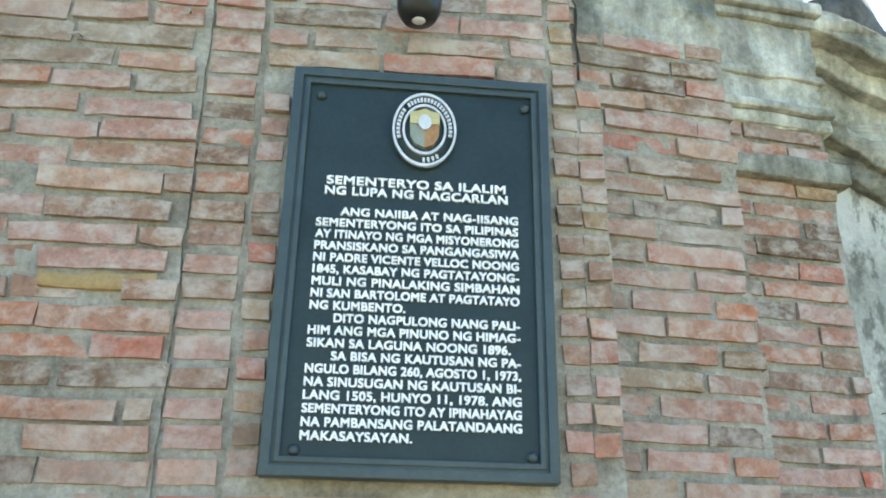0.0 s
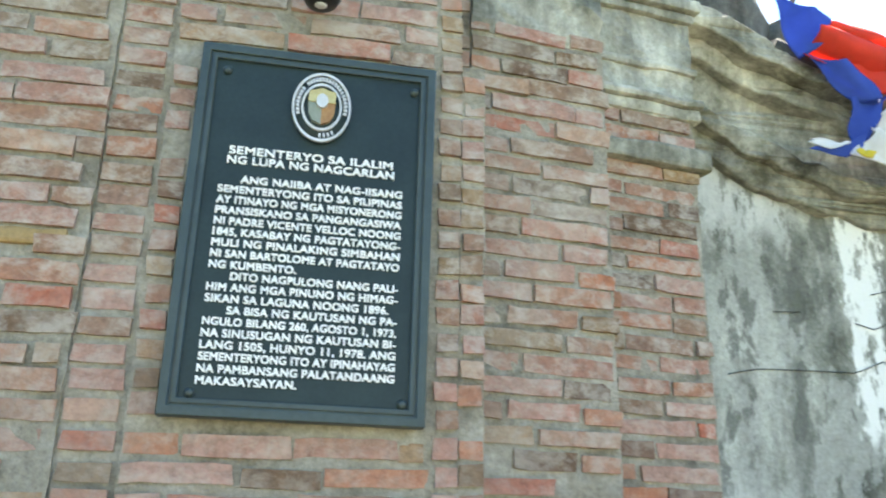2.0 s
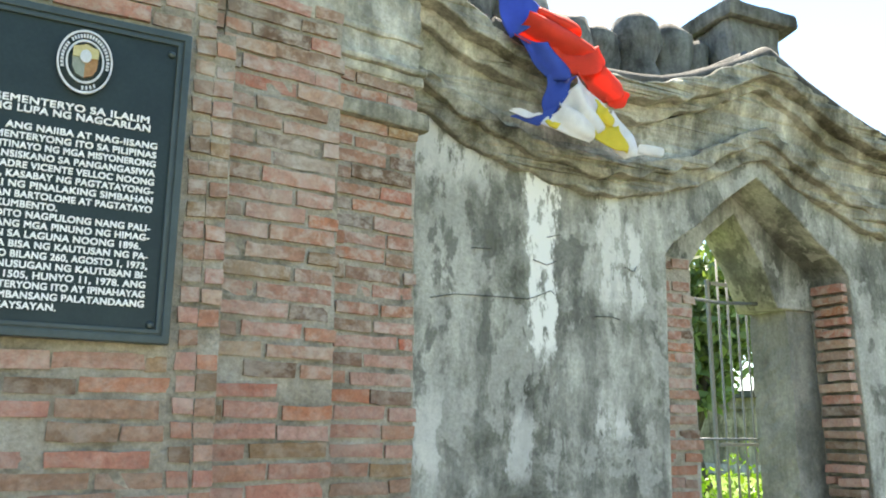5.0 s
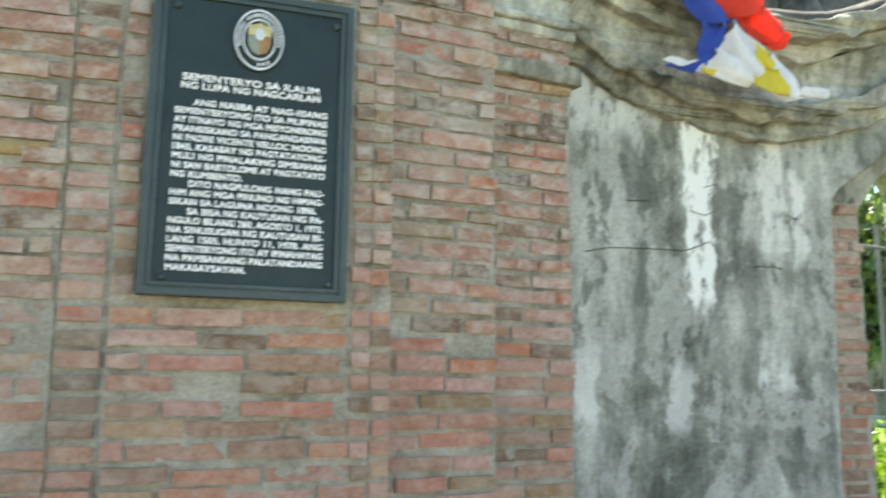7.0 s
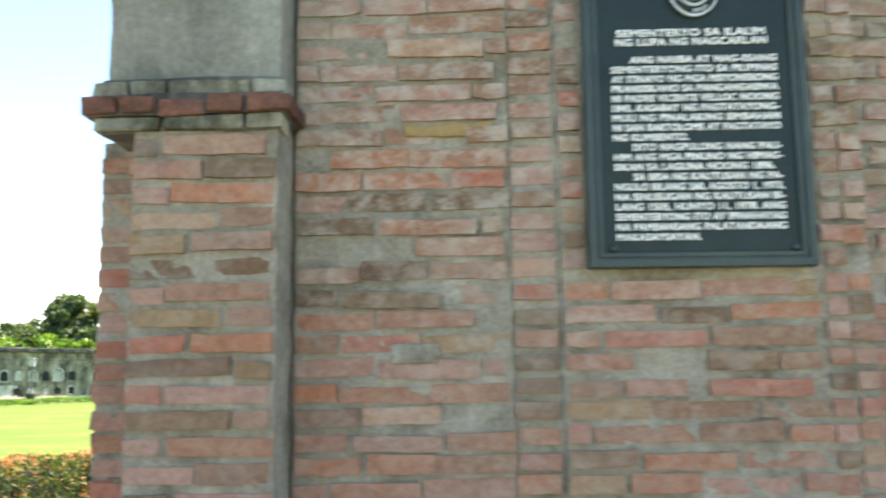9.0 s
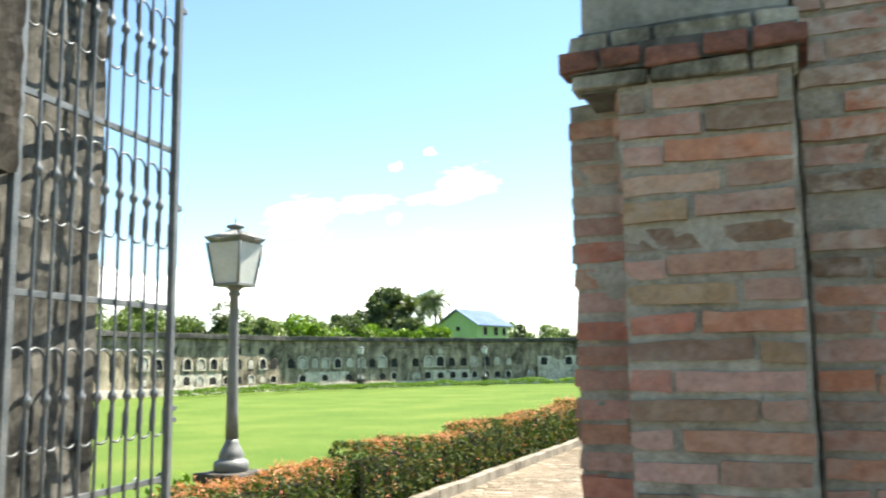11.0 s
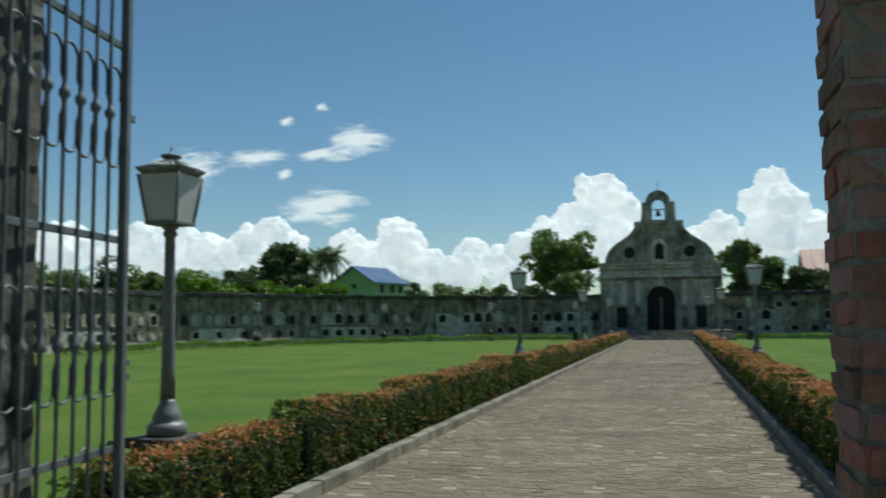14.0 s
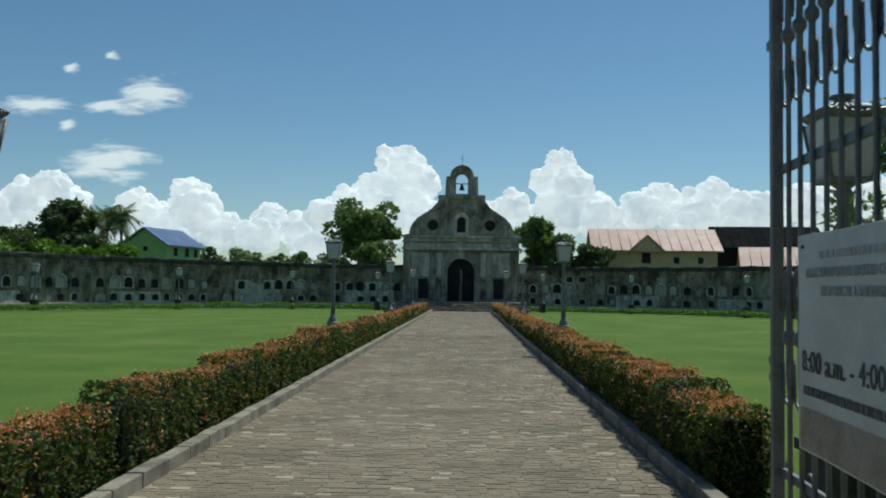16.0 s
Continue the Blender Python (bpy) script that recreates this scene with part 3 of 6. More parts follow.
# ---------------------------------------------------------------- bricks of the gate wall
rngb = random.Random(7)
BRICKS, BARE = {}, {}
LENGTHS = (0.065, 0.10, 0.13, 0.16, 0.20, 0.24, 0.27, 0.30)
SHADED = {}
for length in LENGTHS:
    for k in range(4):
        bm = grid_box(0, length, 0, 0.07, 0, (0.052, 0.047, 0.056, 0.050)[k], 0.05)
        for v in bm.verts:
            inner = min(v.co.x, length - v.co.x) > 0.01
            v.co += Vector(noise.noise_vector(v.co * 24 + Vector((k * 9.1, length * 50, 3)))) * (0.005 if inner else 0.009)
        bmesh.ops.bevel(bm, geom=[e for e in bm.edges if e.calc_face_angle(0) > 0.7], offset=0.006, segments=1, affect="EDGES")
        me = bpy.data.meshes.new("brick")
        bm.to_mesh(me)
        bm.free()
        me.materials.append(M_BRICK)
        for p in me.polygons:
            p.use_smooth = False
        BRICKS[(length, k)] = me
        for store, mat in ((BARE, M_BARE_BRICK), (SHADED, M_SHADED_BRICK)):
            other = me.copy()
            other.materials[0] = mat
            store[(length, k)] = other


KINDS = {gate_pier: BARE, gate_jamb: BARE, far_pier: SHADED, far_jamb: SHADED}


def lay(parent, m, length, z0, z1, ragged=0.0, course=0.0725, out=0.0085, short=False, skip=0.02):
    """Bricks in courses on a wall face: m puts the face's left foot at the origin, along x, its front towards -y."""
    z = z0 + 0.010
    row = 0
    while z + 0.05 < z1:
        x = 0.004
        first = True
        while x < length - 0.05:
            rest = length - x
            fit_ = [q for q in LENGTHS if q <= rest + 0.012]
            if not fit_:
                break
            if short:
                q = fit_[-1] if rest < 0.16 else rngb.choice(fit_[-3:])
            elif first and row % 2:
                q = rngb.choice([w for w in fit_ if w <= 0.17] or fit_)
            else:
                q = rngb.choice(fit_[-4:]) if rest > 0.34 else fit_[-1]
            if 0.0 < rest - q < 0.075 and rest <= 0.30:
                q = fit_[-1]
            if rngb.random() >= skip:
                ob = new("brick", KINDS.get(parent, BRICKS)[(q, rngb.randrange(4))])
                proud = out + rngb.uniform(-0.006, 0.006)
                off = rngb.uniform(-ragged, ragged)
                ob.matrix_basis = m @ pose(x + off, -proud, z + rngb.uniform(-0.005, 0.005), rngb.uniform(-2, 2), rngb.uniform(-1, 1), rngb.uniform(-1.4, 1.4))
                ob.parent = parent
            x += q + rngb.uniform(0.004, 0.022)
            first = False
        z += course + rngb.uniform(-0.0025, 0.0025)
        row += 1

side_order = core("wall_side_order", 3.14, 3.66, 1.12, 1.48, 0.0, 2.72, M_MORTAR, "ragged brick reveal inside the side arch")
core("wall_side_order_far", 4.45, 4.92, 1.18, 1.50, 0.0, 2.54, M_BLOCK, "grey plastered inner reveal of the side arch", None, 0.012)
side_arch_ring = setting("wall_side_arch", plate("wall_side_arch", [[(3.1, 2.70), (3.68, 2.70), (3.84, 2.90), (4.10, 3.09), (4.33, 2.76), (4.44, 2.48), (4.94, 2.48), (4.94, 3.52), (3.1, 3.52)]], 1.14, 1.50, M_PLASTER, 0.01), M_PLASTER,
                         "rough plastered soffit of the side arch", "arch")

# ---------------------------------------------------------------- things on the gate wall


def pier_cap(x0, x1, y0, y1, z, label, fired, rough, bed, reach=1.0):
    """Projecting courses of brick on a pier, with plaster packed between."""
    cap = empty("pier_cap", pose(0, 0, 0))
    tagged(cap, label, "ledge", kind="structure")
    for dz, h, out in ((0.0, 0.045, 0.02), (0.05, 0.05, 0.045), (0.105, 0.05, 0.022)):
        out *= reach
        part("bedding", rough_up(box(x0 - out + 0.02, x1 + out - 0.02, y0 - out + 0.02, y1, z + dz - 0.004, z + dz + h + 0.008), 0.008, 9, 5), bed, cap)
        x = x0 - out
        while x < x1 + out - 0.05:
            q = min(rngb.choice((0.1, 0.14, 0.2, 0.24)), x1 + out - x)
            bm = box(x, x + q, y0 - out, y0 - out + 0.1, z + dz, z + dz + h, 0.007)
            for v in bm.verts:
                v.co += Vector(noise.noise_vector(v.co * 21)) * 0.012
            if rngb.random() < 0.35:
                bmesh.ops.translate(bm, vec=(0, rngb.uniform(0.0, 0.03), rngb.uniform(-0.008, 0.004)), verts=bm.verts[:])
            part("brick", bm, fired if 0.01 < dz < 0.1 else rough, cap)
            x += q + 0.012
    for k in range(2):
        y = y0 - 0.04 * reach + k * 0.24
        for xe in (x0 - 0.042 * reach, x1 - 0.1 + 0.045 * reach):
            bm = box(xe, xe + 0.1, y, y + 0.225, z + 0.05, z + 0.10, 0.007)
            part("brick", rough_up(bm, 0.005, 20), fired, cap)
    return cap


pier_cap(-1.78, -1.25, -0.19, 0.45, 2.335, "projecting crumbling brick ledge on the gate pier", M_DARKBRICK, M_MOSSY, M_CREST)
pier_cap(-5.385 - NEAR_SHIFT, -4.825 - NEAR_SHIFT, -0.13, 0.45, 2.40, "projecting crumbling brick ledge on the far pier, toned dark for shade", M_SHADED_BRICK, M_SHADED_PLASTER, M_SHADED_MORTAR, 0.4)


def on_pier(name, d, z0, z1, mat, label):
    """A moulding that runs along the face of the side pier and stands out by d."""
    bm = rough_up(box(-d, 0.475 + d * 0.6, -d, 0.2, z0, z1, 0.014), 0.008, 9, 6)
    bmesh.ops.transform(bm, matrix=SIDE, verts=bm.verts[:])
    return setting(name, bm, mat, label, "ledge")


on_pier("ledge", 0.055, 2.985, 3.065, M_MOSSY, "mossy dark stone ledge on the brick pier")
for z, h, p in ((3.20, 0.05, 0.03), (3.25, 0.035, 0.05), (3.40, 0.035, 0.03), (3.64, 0.04, 0.035), (3.68, 0.05, 0.06)):
    on_pier("moulding", p, z, z + h, M_CORNICE, "weathered plaster moulding on the pier block")

# the marker
PX, PY, PZ0, PZ1, PW = 0.0, -0.055, 1.92, 2.965, 0.333
marker = empty("wall_marker", pose(PX, PY, PZ0, 0, 0.4, 0.4))
tagged(marker, "dark blue-grey iron marker with raised white lettering bolted to bricks", "marker")
H_ = PZ1 - PZ0
part("plate", box(-PW + 0.01, PW - 0.01, 0.004, 0.040, 0.01, H_ - 0.01), M_PLAQUE, marker)
for d0, d1, y in ((0.0, 0.018, -0.012), (0.018, 0.030, -0.003), (0.030, 0.038, -0.008)):
    rim = [[(-PW + d0, d0), (PW - d0, d0), (PW - d0, H_ - d0), (-PW + d0, H_ - d0)], [(-PW + d1, d1), (PW - d1, d1), (PW - d1, H_ - d1), (-PW + d1, H_ - d1)]]
    part("rim", plate("rim", rim, y, 0.042 - d0 * 0.05, M_PLAQUE_RIM, 0.003), M_PLAQUE_RIM, marker, "stepped raised rim, worn at its edges")
for sx in (-0.262, 0.275):
    for sz in (0.055, H_ - 0.075):
        b_ = part("bolt", lathe([(0.013, 0), (0.013, 0.006), (0.009, 0.012), (0.004, 0.014)], 10), M_PLAQUE_RIM, marker)
        b_.matrix_basis = pose(sx, 0.004, sz, 90, 0, 0)
LINES = ["SEMENTERYO SA ILALIM", "NG LUPA NG NAGCARLAN", ">ANG NAIIBA AT NAG-IISANG", "SEMENTERYONG ITO SA PILIPINAS", "AY ITINAYO NG MGA MISYONERONG",
         "PRANSISKANO SA PANGANGASIWA", "NI PADRE VICENTE VELLOC NOONG", "1845, KASABAY NG PAGTATAYONG-", "MULI NG PINALAKING SIMBAHAN", "NI SAN BARTOLOME AT PAGTATAYO",
         "NG KUMBENTO.", ">DITO NAGPULONG NANG PALI-", "HIM ANG MGA PINUNO NG HIMAG-", "SIKAN SA LAGUNA NOONG 1896.", ">SA BISA NG KAUTUSAN NG PA-",
         "NGULO BILANG 260, AGOSTO 1, 1973,", "NA SINUSUGAN NG KAUTUSAN BI-", "LANG 1505, HUNYO 11, 1978. ANG", "SEMENTERYONG ITO AY IPINAHAYAG", "NA PAMBANSANG PALATANDAANG", "MAKASAYSAYAN."]
for k, text in enumerate(LINES):
    indent = 0.058 if text[0] == ">" else 0.0
    text = text.lstrip(">")
    if k < 2:
        z, x0, wide, cap = 2.636 - 0.029 * k, -0.232 - 0.003 * k, 0.452 + 0.008 * k, 0.0225
    else:
        z, x0, cap = 2.551 - 0.0307 * (k - 2), -0.251 + indent, 0.0205
        wide = {10: 0.225, 20: 0.25, 13: 0.478}.get(k, 0.502 - indent)
    ln = part("lettering", words(text, cap / 0.70, M_LETTER, 0.006, 0.0010, wide), M_LETTER, marker, "raised white painted letters")
    ln.matrix_basis = pose(x0, 0.001, z - PZ0)
seal = part("seal", lathe([(1.0, 0), (1.0, 0.010), (0.96, 0.016), (0.0, 0.016)], 48), M_PLAQUE, marker, "round black and silver emblem with a shield")
seal.matrix_basis = pose(0.008, 0.004, 2.80 - PZ0, 90) @ Matrix.Diagonal((0.083, 0.108, 1, 1))


def seal_part(name, outlines, y0, y1, mat, label=""):
    ob = part(name, plate(name, outlines, y0, y1, mat), mat, seal, label)
    ob.matrix_parent_inverse = Matrix.Identity(4)
    ob.matrix_basis = Matrix.Rotation(radians(-90), 4, "X")
    return ob


def ring(r0, r1, n=48):
    return [[(r1 * math.cos(2 * math.pi * i / n), r1 * math.sin(2 * math.pi * i / n)) for i in range(n)], [(r0 * math.cos(2 * math.pi * i / n), r0 * math.sin(2 * math.pi * i / n)) for i in range(n)]]


seal_part("outer_ring", ring(0.93, 1.0), -0.022, -0.012, M_SILVER)
seal_part("inner_ring", ring(0.62, 0.69), -0.022, -0.012, M_SILVER)
for a0, count in ((196, 8), (128, 10), (52, 9), (-72, 4)):
    for i in range(count):
        a = radians(a0 - i * 7.6 if count > 4 else a0 - 18 + i * 10)
        c, s_ = math.cos(a), math.sin(a)
        pts = [(0.76, -0.035), (0.88, -0.035), (0.88, 0.035), (0.76, 0.035)]
        seal_part("letter_bar", [[(c * u - s_ * w, s_ * u + c * w) for u, w in pts]], -0.020, -0.012, M_SILVER)
seal_part("shield_top", [[(-0.46, 0.10), (-0.46, 0.42), (-0.25, 0.44), (0, 0.52), (0.25, 0.44), (0.46, 0.42), (0.46, 0.10)]], -0.030, -0.012, M_GOLD)
seal_part("shield_green", [[(-0.46, 0.10), (0, 0.10), (0, -0.52), (-0.3, -0.42), (-0.44, -0.2)]], -0.026, -0.012, M_GREENP)
seal_part("shield_orange", [[(0.46, 0.10), (0.44, -0.2), (0.3, -0.42), (0, -0.52), (0, 0.10)]], -0.026, -0.012, M_ORANGEP)
seal_part("sun_boss", [[(0.2 * math.cos(t_ * math.pi / 12), 0.12 + 0.2 * math.sin(t_ * math.pi / 12)) for t_ in range(24)]], -0.036, -0.012, M_SILVER)

flood = empty("floodlight", pose(-0.01, -0.12, 3.10))
tagged(flood, "small black floodlight hung on the wall above the marker", "floodlight")
part("housing", lathe([(0.015, 0.0), (0.045, 0.006), (0.058, 0.03), (0.062, 0.08), (0.055, 0.14), (0.03, 0.16)], 18), M_BLACK, flood)
b_ = part("lens", lathe([(0.012, -0.004), (0.02, 0.002), (0.012, 0.004)], 12), M_SILVER, flood)
part("bracket", box(-0.012, 0.012, 0.04, 0.13, 0.09, 0.115, 0.003), M_BLACK, flood)

# rusty nails and hooks left in the brickwork
for x, z, turn in ((-0.92, 3.20, 20), (-0.63, 3.16, 12), (-0.90, 3.06, 70)):
    nail = tagged(part("iron_nail", tube([(0, 0, 0), (0.004, -0.03, -0.008), (0.012, -0.045, -0.03)], 0.003, 6), M_RUST), "bent rusty iron nail stuck in the brick wall", "nail")
    nail.matrix_basis = pose(x, -0.004, z, 0, turn, 0)
patch = tagged(part("cement_patch", rough_up(box(-0.937, -0.792, -0.014, 0.02, 1.645, 1.704, 0.006), 0.004, 20, 2), M_MORTAR), "pale grey cement block set in the brick wall", "cement block", kind="structure")
ob_yb = tagged(part("brick_ochre", rough_up(box(-0.898, -0.617, -0.016, 0.02, 2.350, 2.393, 0.010), 0.010, 16, 3), two_scale("ochre_brick", [(0.3, (0.24, 0.155, 0.065)), (0.7, (0.36, 0.25, 0.12))], [(0.3, grey(0.8)), (0.7, grey(1.1))], 8, 60)), "ochre yellow chipped brick in the wall", "brick", kind="structure")

# lime runs and cracks on the plastered wall
rr = random.Random(12)


for pts in ([(1.71, 2.29), (1.84, 2.33), (2.11, 2.33), (2.28, 2.32), (2.32, 2.34), (2.42, 2.38), (2.46, 2.36)], [(2.32, 2.53), (2.41, 2.51), (2.47, 2.54)], [(2.92, 2.56), (2.97, 2.545), (3.02, 2.56)],
            [(2.70, 2.275), (2.80, 2.26), (2.88, 2.26)], [(1.95, 2.57), (2.06, 2.58)], [(2.40, 2.68), (2.50, 2.685)]):
    part("crack", tube([(x + rr.uniform(-0.012, 0.012), 0.8435, z + rr.uniform(-0.012, 0.012)) for x, z in pts], 0.0022, 5), M_DARKSTONE, wall_plaster)

# dark lobed crest behind the sagging cornice
rl = random.Random(5)
crest = empty("stone_crest", pose(0, 0, 0))
tagged(crest, "black weathered lobed stone crest on the wall top", "crest", kind="structure")
for i, (x, top, r) in enumerate(((1.75, 4.75, 0.3), (2.15, 4.5, 0.28), (2.55, 4.38, 0.26), (2.93, 4.30, 0.22), (3.22, 4.31, 0.17), (3.54, 4.46, 0.2), (3.86, 4.46, 0.17), (4.06, 4.38, 0.15), (5.3, 3.9, 0.3), (5.7, 3.9, 0.3))):
    bm = lathe([(r, 3.2), (r * 0.96, top - 0.5), (r * 0.75, top - 0.36), (r * 0.9, top - 0.22), (r * 0.8, top - 0.08), (r * 0.4, top), (0.02, top + 0.01)], 14)
    bmesh.ops.translate(bm, vec=(x, 1.4, 0), verts=bm.verts[:])
    part("lobe", rough_up(bm, 0.05, 4), M_CREST, crest)
peak = setting("peak_stone", rough_up(box(4.18, 4.66, 1.12, 1.7, 3.85, 4.54, 0.06), 0.03, 5, 4), M_CREST, "black weathered block at the arch peak", "stone")
setting("peak_cap", rough_up(box(4.12, 4.78, 1.06, 1.75, 4.49, 4.61, 0.03), 0.03, 5, 4), M_CREST, "black weathered cap stone at the arch peak", "stone")


def roll_over(points, radius, seg=8):
    return rough_up(tube(points, radius, seg), 0.02, 6)


for k, (dz, y) in enumerate(((0.63, 0.71), (0.66, 0.88))):
    setting("coping", roll_over([(x, y, z + dz) for x, z in swoop()[2:-2]], 0.055), M_DARKSTONE, "dark broken coping along the cornice", "coping")

# the flag
flag = empty("flag", pose(2.088, 0.58, 3.32) @ Matrix.Diagonal((1.09, 1, 0.97, 1)))
tagged(flag, "wind-twisted blue, red and white flag on a slanting pole", "flag")


def cloth(quad, folds, amp, nu=18, nv=18, push=0.0):
    """A rippled sheet between four corners (x, z), with folds across it."""
    a, b, c, d = [Vector((q[0], 0, q[1])) for q in quad]
    vs, fs = [], []
    for j in range(nv + 1):
        for i in range(nu + 1):
            u, v = i / nu, j / nv
            p = (a * (1 - u) + b * u) * (1 - v) + (d * (1 - u) + c * u) * v
            p.y = push + amp * math.sin(folds * math.pi * u + 2.2 * v) + 0.07 * amp * math.sin(3 * v * math.pi + u * 3)
            p.x += 0.012 * math.sin(7 * v + 3 * u)
            p.z += 0.012 * math.sin(6 * u + 2 * v)
            vs.append(p - Vector((2.0, 0, 3.3)))
    for j in range(nv):
        for i in range(nu):
            k = j * (nu + 1) + i
            fs.append((k, k + 1, k + nu + 2, k + nu + 1))
    return vs, fs


def cloth_part(name, quad, folds, amp, mat, push=0.0, label=""):
    vs, fs = cloth(quad, folds, amp, push=push)
    me = mesh_of(name, vs, fs, mat)
    for p in me.polygons:
        p.use_smooth = True
    ob = part(name, me, mat, flag, label)
    sd = ob.modifiers.new("thickness", "SOLIDIFY")
    sd.thickness = 0.004
    return ob


cloth_part("blue_band", [(1.86, 3.98), (2.03, 3.88), (2.13, 3.80), (1.96, 3.62)], 1.4, 0.03, M_BLUE, 0.02, "blue cloth band")
cloth_part("blue_band", [(1.97, 3.64), (2.13, 3.62), (2.31, 3.47), (2.17, 3.42)], 1.6, 0.03, M_BLUE, 0.004)
cloth_part("blue_band", [(2.14, 3.44), (2.31, 3.475), (2.20, 3.27), (2.13, 3.20)], 1.2, 0.02, M_BLUE, 0.0)
cloth_part("blue_band", [(1.93, 3.165), (2.13, 3.225), (2.20, 3.275), (2.08, 3.135)], 1, 0.012, M_BLUE, -0.006)
cloth_part("white_fold", [(1.93, 3.205), (2.10, 3.215), (2.08, 3.185), (1.94, 3.175)], 1, 0.008, M_WHITE, -0.016)
cloth_part("red_band", [(2.00, 3.74), (2.10, 3.82), (2.29, 3.85), (2.36, 3.68)], 1.7, 0.045, M_RED, 0.03, "red cloth band, glowing where the sky shines through")
cloth_part("red_band", [(1.97, 3.625), (2.02, 3.76), (2.37, 3.70), (2.43, 3.53)], 1.5, 0.05, M_RED, 0.0)
cloth_part("red_band", [(2.16, 3.60), (2.42, 3.66), (2.46, 3.52), (2.31, 3.475)], 1.3, 0.04, M_RED, -0.015)
cloth_part("red_band", [(2.30, 3.49), (2.44, 3.555), (2.59, 3.42), (2.47, 3.345)], 1.4, 0.035, M_RED, -0.02)
cloth_part("red_band", [(2.46, 3.36), (2.56, 3.45), (2.605, 3.39), (2.53, 3.32)], 1.0, 0.02, M_RED, -0.022)
cloth_part("white_triangle", [(2.19, 3.275), (2.305, 3.475), (2.50, 3.29), (2.36, 3.11)], 2.2, 0.028, M_WHITE, -0.03, "white cloth triangle")
cloth_part("white_triangle", [(2.08, 3.145), (2.20, 3.28), (2.38, 3.20), (2.36, 3.09)], 1.4, 0.018, M_WHITE, -0.03)
cloth_part("white_triangle", [(2.36, 3.20), (2.49, 3.30), (2.66, 3.13), (2.57, 3.035)], 1.6, 0.02, M_WHITE, -0.03)
cloth_part("white_triangle", [(2.57, 3.05), (2.655, 3.14), (2.82, 3.125), (2.76, 3.085)], 1.2, 0.012, M_WHITE, -0.03)
cloth_part("yellow_sun", [(2.38, 3.335), (2.45, 3.30), (2.49, 3.20), (2.42, 3.21)], 1.5, 0.012, M_YELLOW, -0.056, "yellow sun emblem")
cloth_part("yellow_sun", [(2.40, 3.21), (2.51, 3.21), (2.57, 3.05), (2.38, 3.10)], 1.3, 0.014, M_YELLOW, -0.056)
cloth_part("yellow_sun", [(2.09, 3.155), (2.15, 3.165), (2.17, 3.135), (2.12, 3.135)], 1, 0.006, M_YELLOW, -0.052)
part("pole", tube([(-0.02, 0.06, 0.64), (0.06, 0.05, 0.9), (0.30, 0.0, 1.7)], 0.012, 10), M_IRON, flag, "thin grey iron pole")

# the near half of the gate wall and all that hangs on it stand this much closer to the gateway
for ob in list(bpy.data.objects):
    if ob.parent is None and ob.type in {"MESH", "EMPTY"} and "far" not in ob.name and ob.name not in {"ground", "pavement_outside", "path", "wall_gate_back", "wall_end"}:
        ob.matrix_basis = Matrix.Translation((NEAR_SHIFT, 0, 0)) @ ob.matrix_basis

# ---------------------------------------------------------------- iron gates


def iron_gate(name, width, height, rails, loops, m, label, bars=9, latch=True):
    g = empty(name, m)
    tagged(g, label, "gate")
    part("hinge_stile", box(0, 0.045, -0.022, 0.022, 0.05, height, 0.006), M_IRON, g)
    part("closing_stile", box(width - 0.045, width, -0.022, 0.022, 0.05, height, 0.006), M_IRON, g)
    for z in rails:
        part("rail", box(0.046, width - 0.046, -0.026, -0.006, z - 0.018, z + 0.018, 0.004), M_IRON, g)
    gap = (width - 0.09) / (bars + 1)
    bar = loop = None
    for i in range(bars):
        x = 0.045 + gap * (i + 1)
        if bar is None:
            profile = [(0.0095, 0.08)]
            for z0, z1 in loops:
                zc = (z0 + z1) / 2
                profile += [(0.0095, z0 + 0.06), (0.014, z0 + 0.10), (0.0125, zc - 0.05), (0.013, zc - 0.03), (0.026, zc - 0.012), (0.026, zc + 0.012), (0.013, zc + 0.03), (0.0125, zc + 0.06), (0.0095, z1)]
            profile += [(0.0095, height - 0.02)]
            bar = part("bar", lathe(profile, 10), M_IRON, g)
            me_bar = bar.data
        else:
            bar = part("bar", me_bar, M_IRON, g)
        bar.matrix_basis = pose(x, 0, 0)
    r = gap / 2 - 0.004
    for z0, z1 in loops:
        low = [(-r * 0.96, 0, z0 + r + 0.12)] + [(r * math.cos(radians(a)), 0, z0 + r + r * math.sin(radians(a))) for a in range(180, 361, 20)] + [(r, 0, z0 + r + 0.10)]
        high = [(r, 0, z1 - r - 0.10)] + [(r * math.cos(radians(a)), 0, z1 - r + r * math.sin(radians(a))) for a in range(0, 181, 20)] + [(-r, 0, z1 - r - 0.12)]
        for pts in (low, high):
            me_loop = None
            for i in range(bars + 1):
                ob = part("scroll", me_loop or tube(pts, 0.0075, 6), M_IRON, g)
                me_loop = ob.data
                ob.matrix_basis = pose(0.045 + gap * (i + 0.5), -0.016, 0)
    for z in (0.35,) if not latch else (1.29, 1.36):
        part("lock_tab", box(width, width + 0.055, -0.012, 0.012, z - 0.016, z + 0.016, 0.003), M_IRON, g)
    for z in (2.64, 3.98):
        b = part("latch_knob", box(width, width + 0.05, -0.02, 0.02, z - 0.02, z + 0.02, 0.008), M_IRON, g)
    for x in (width - 0.02, width - 0.27):
        o = part("bolt_ring", tube([(x + 0.03 * math.cos(radians(a)), -0.045, 0.935 + 0.03 * math.sin(radians(a))) for a in range(0, 361, 30)], 0.009, 6), M_IRON, g)
    return g


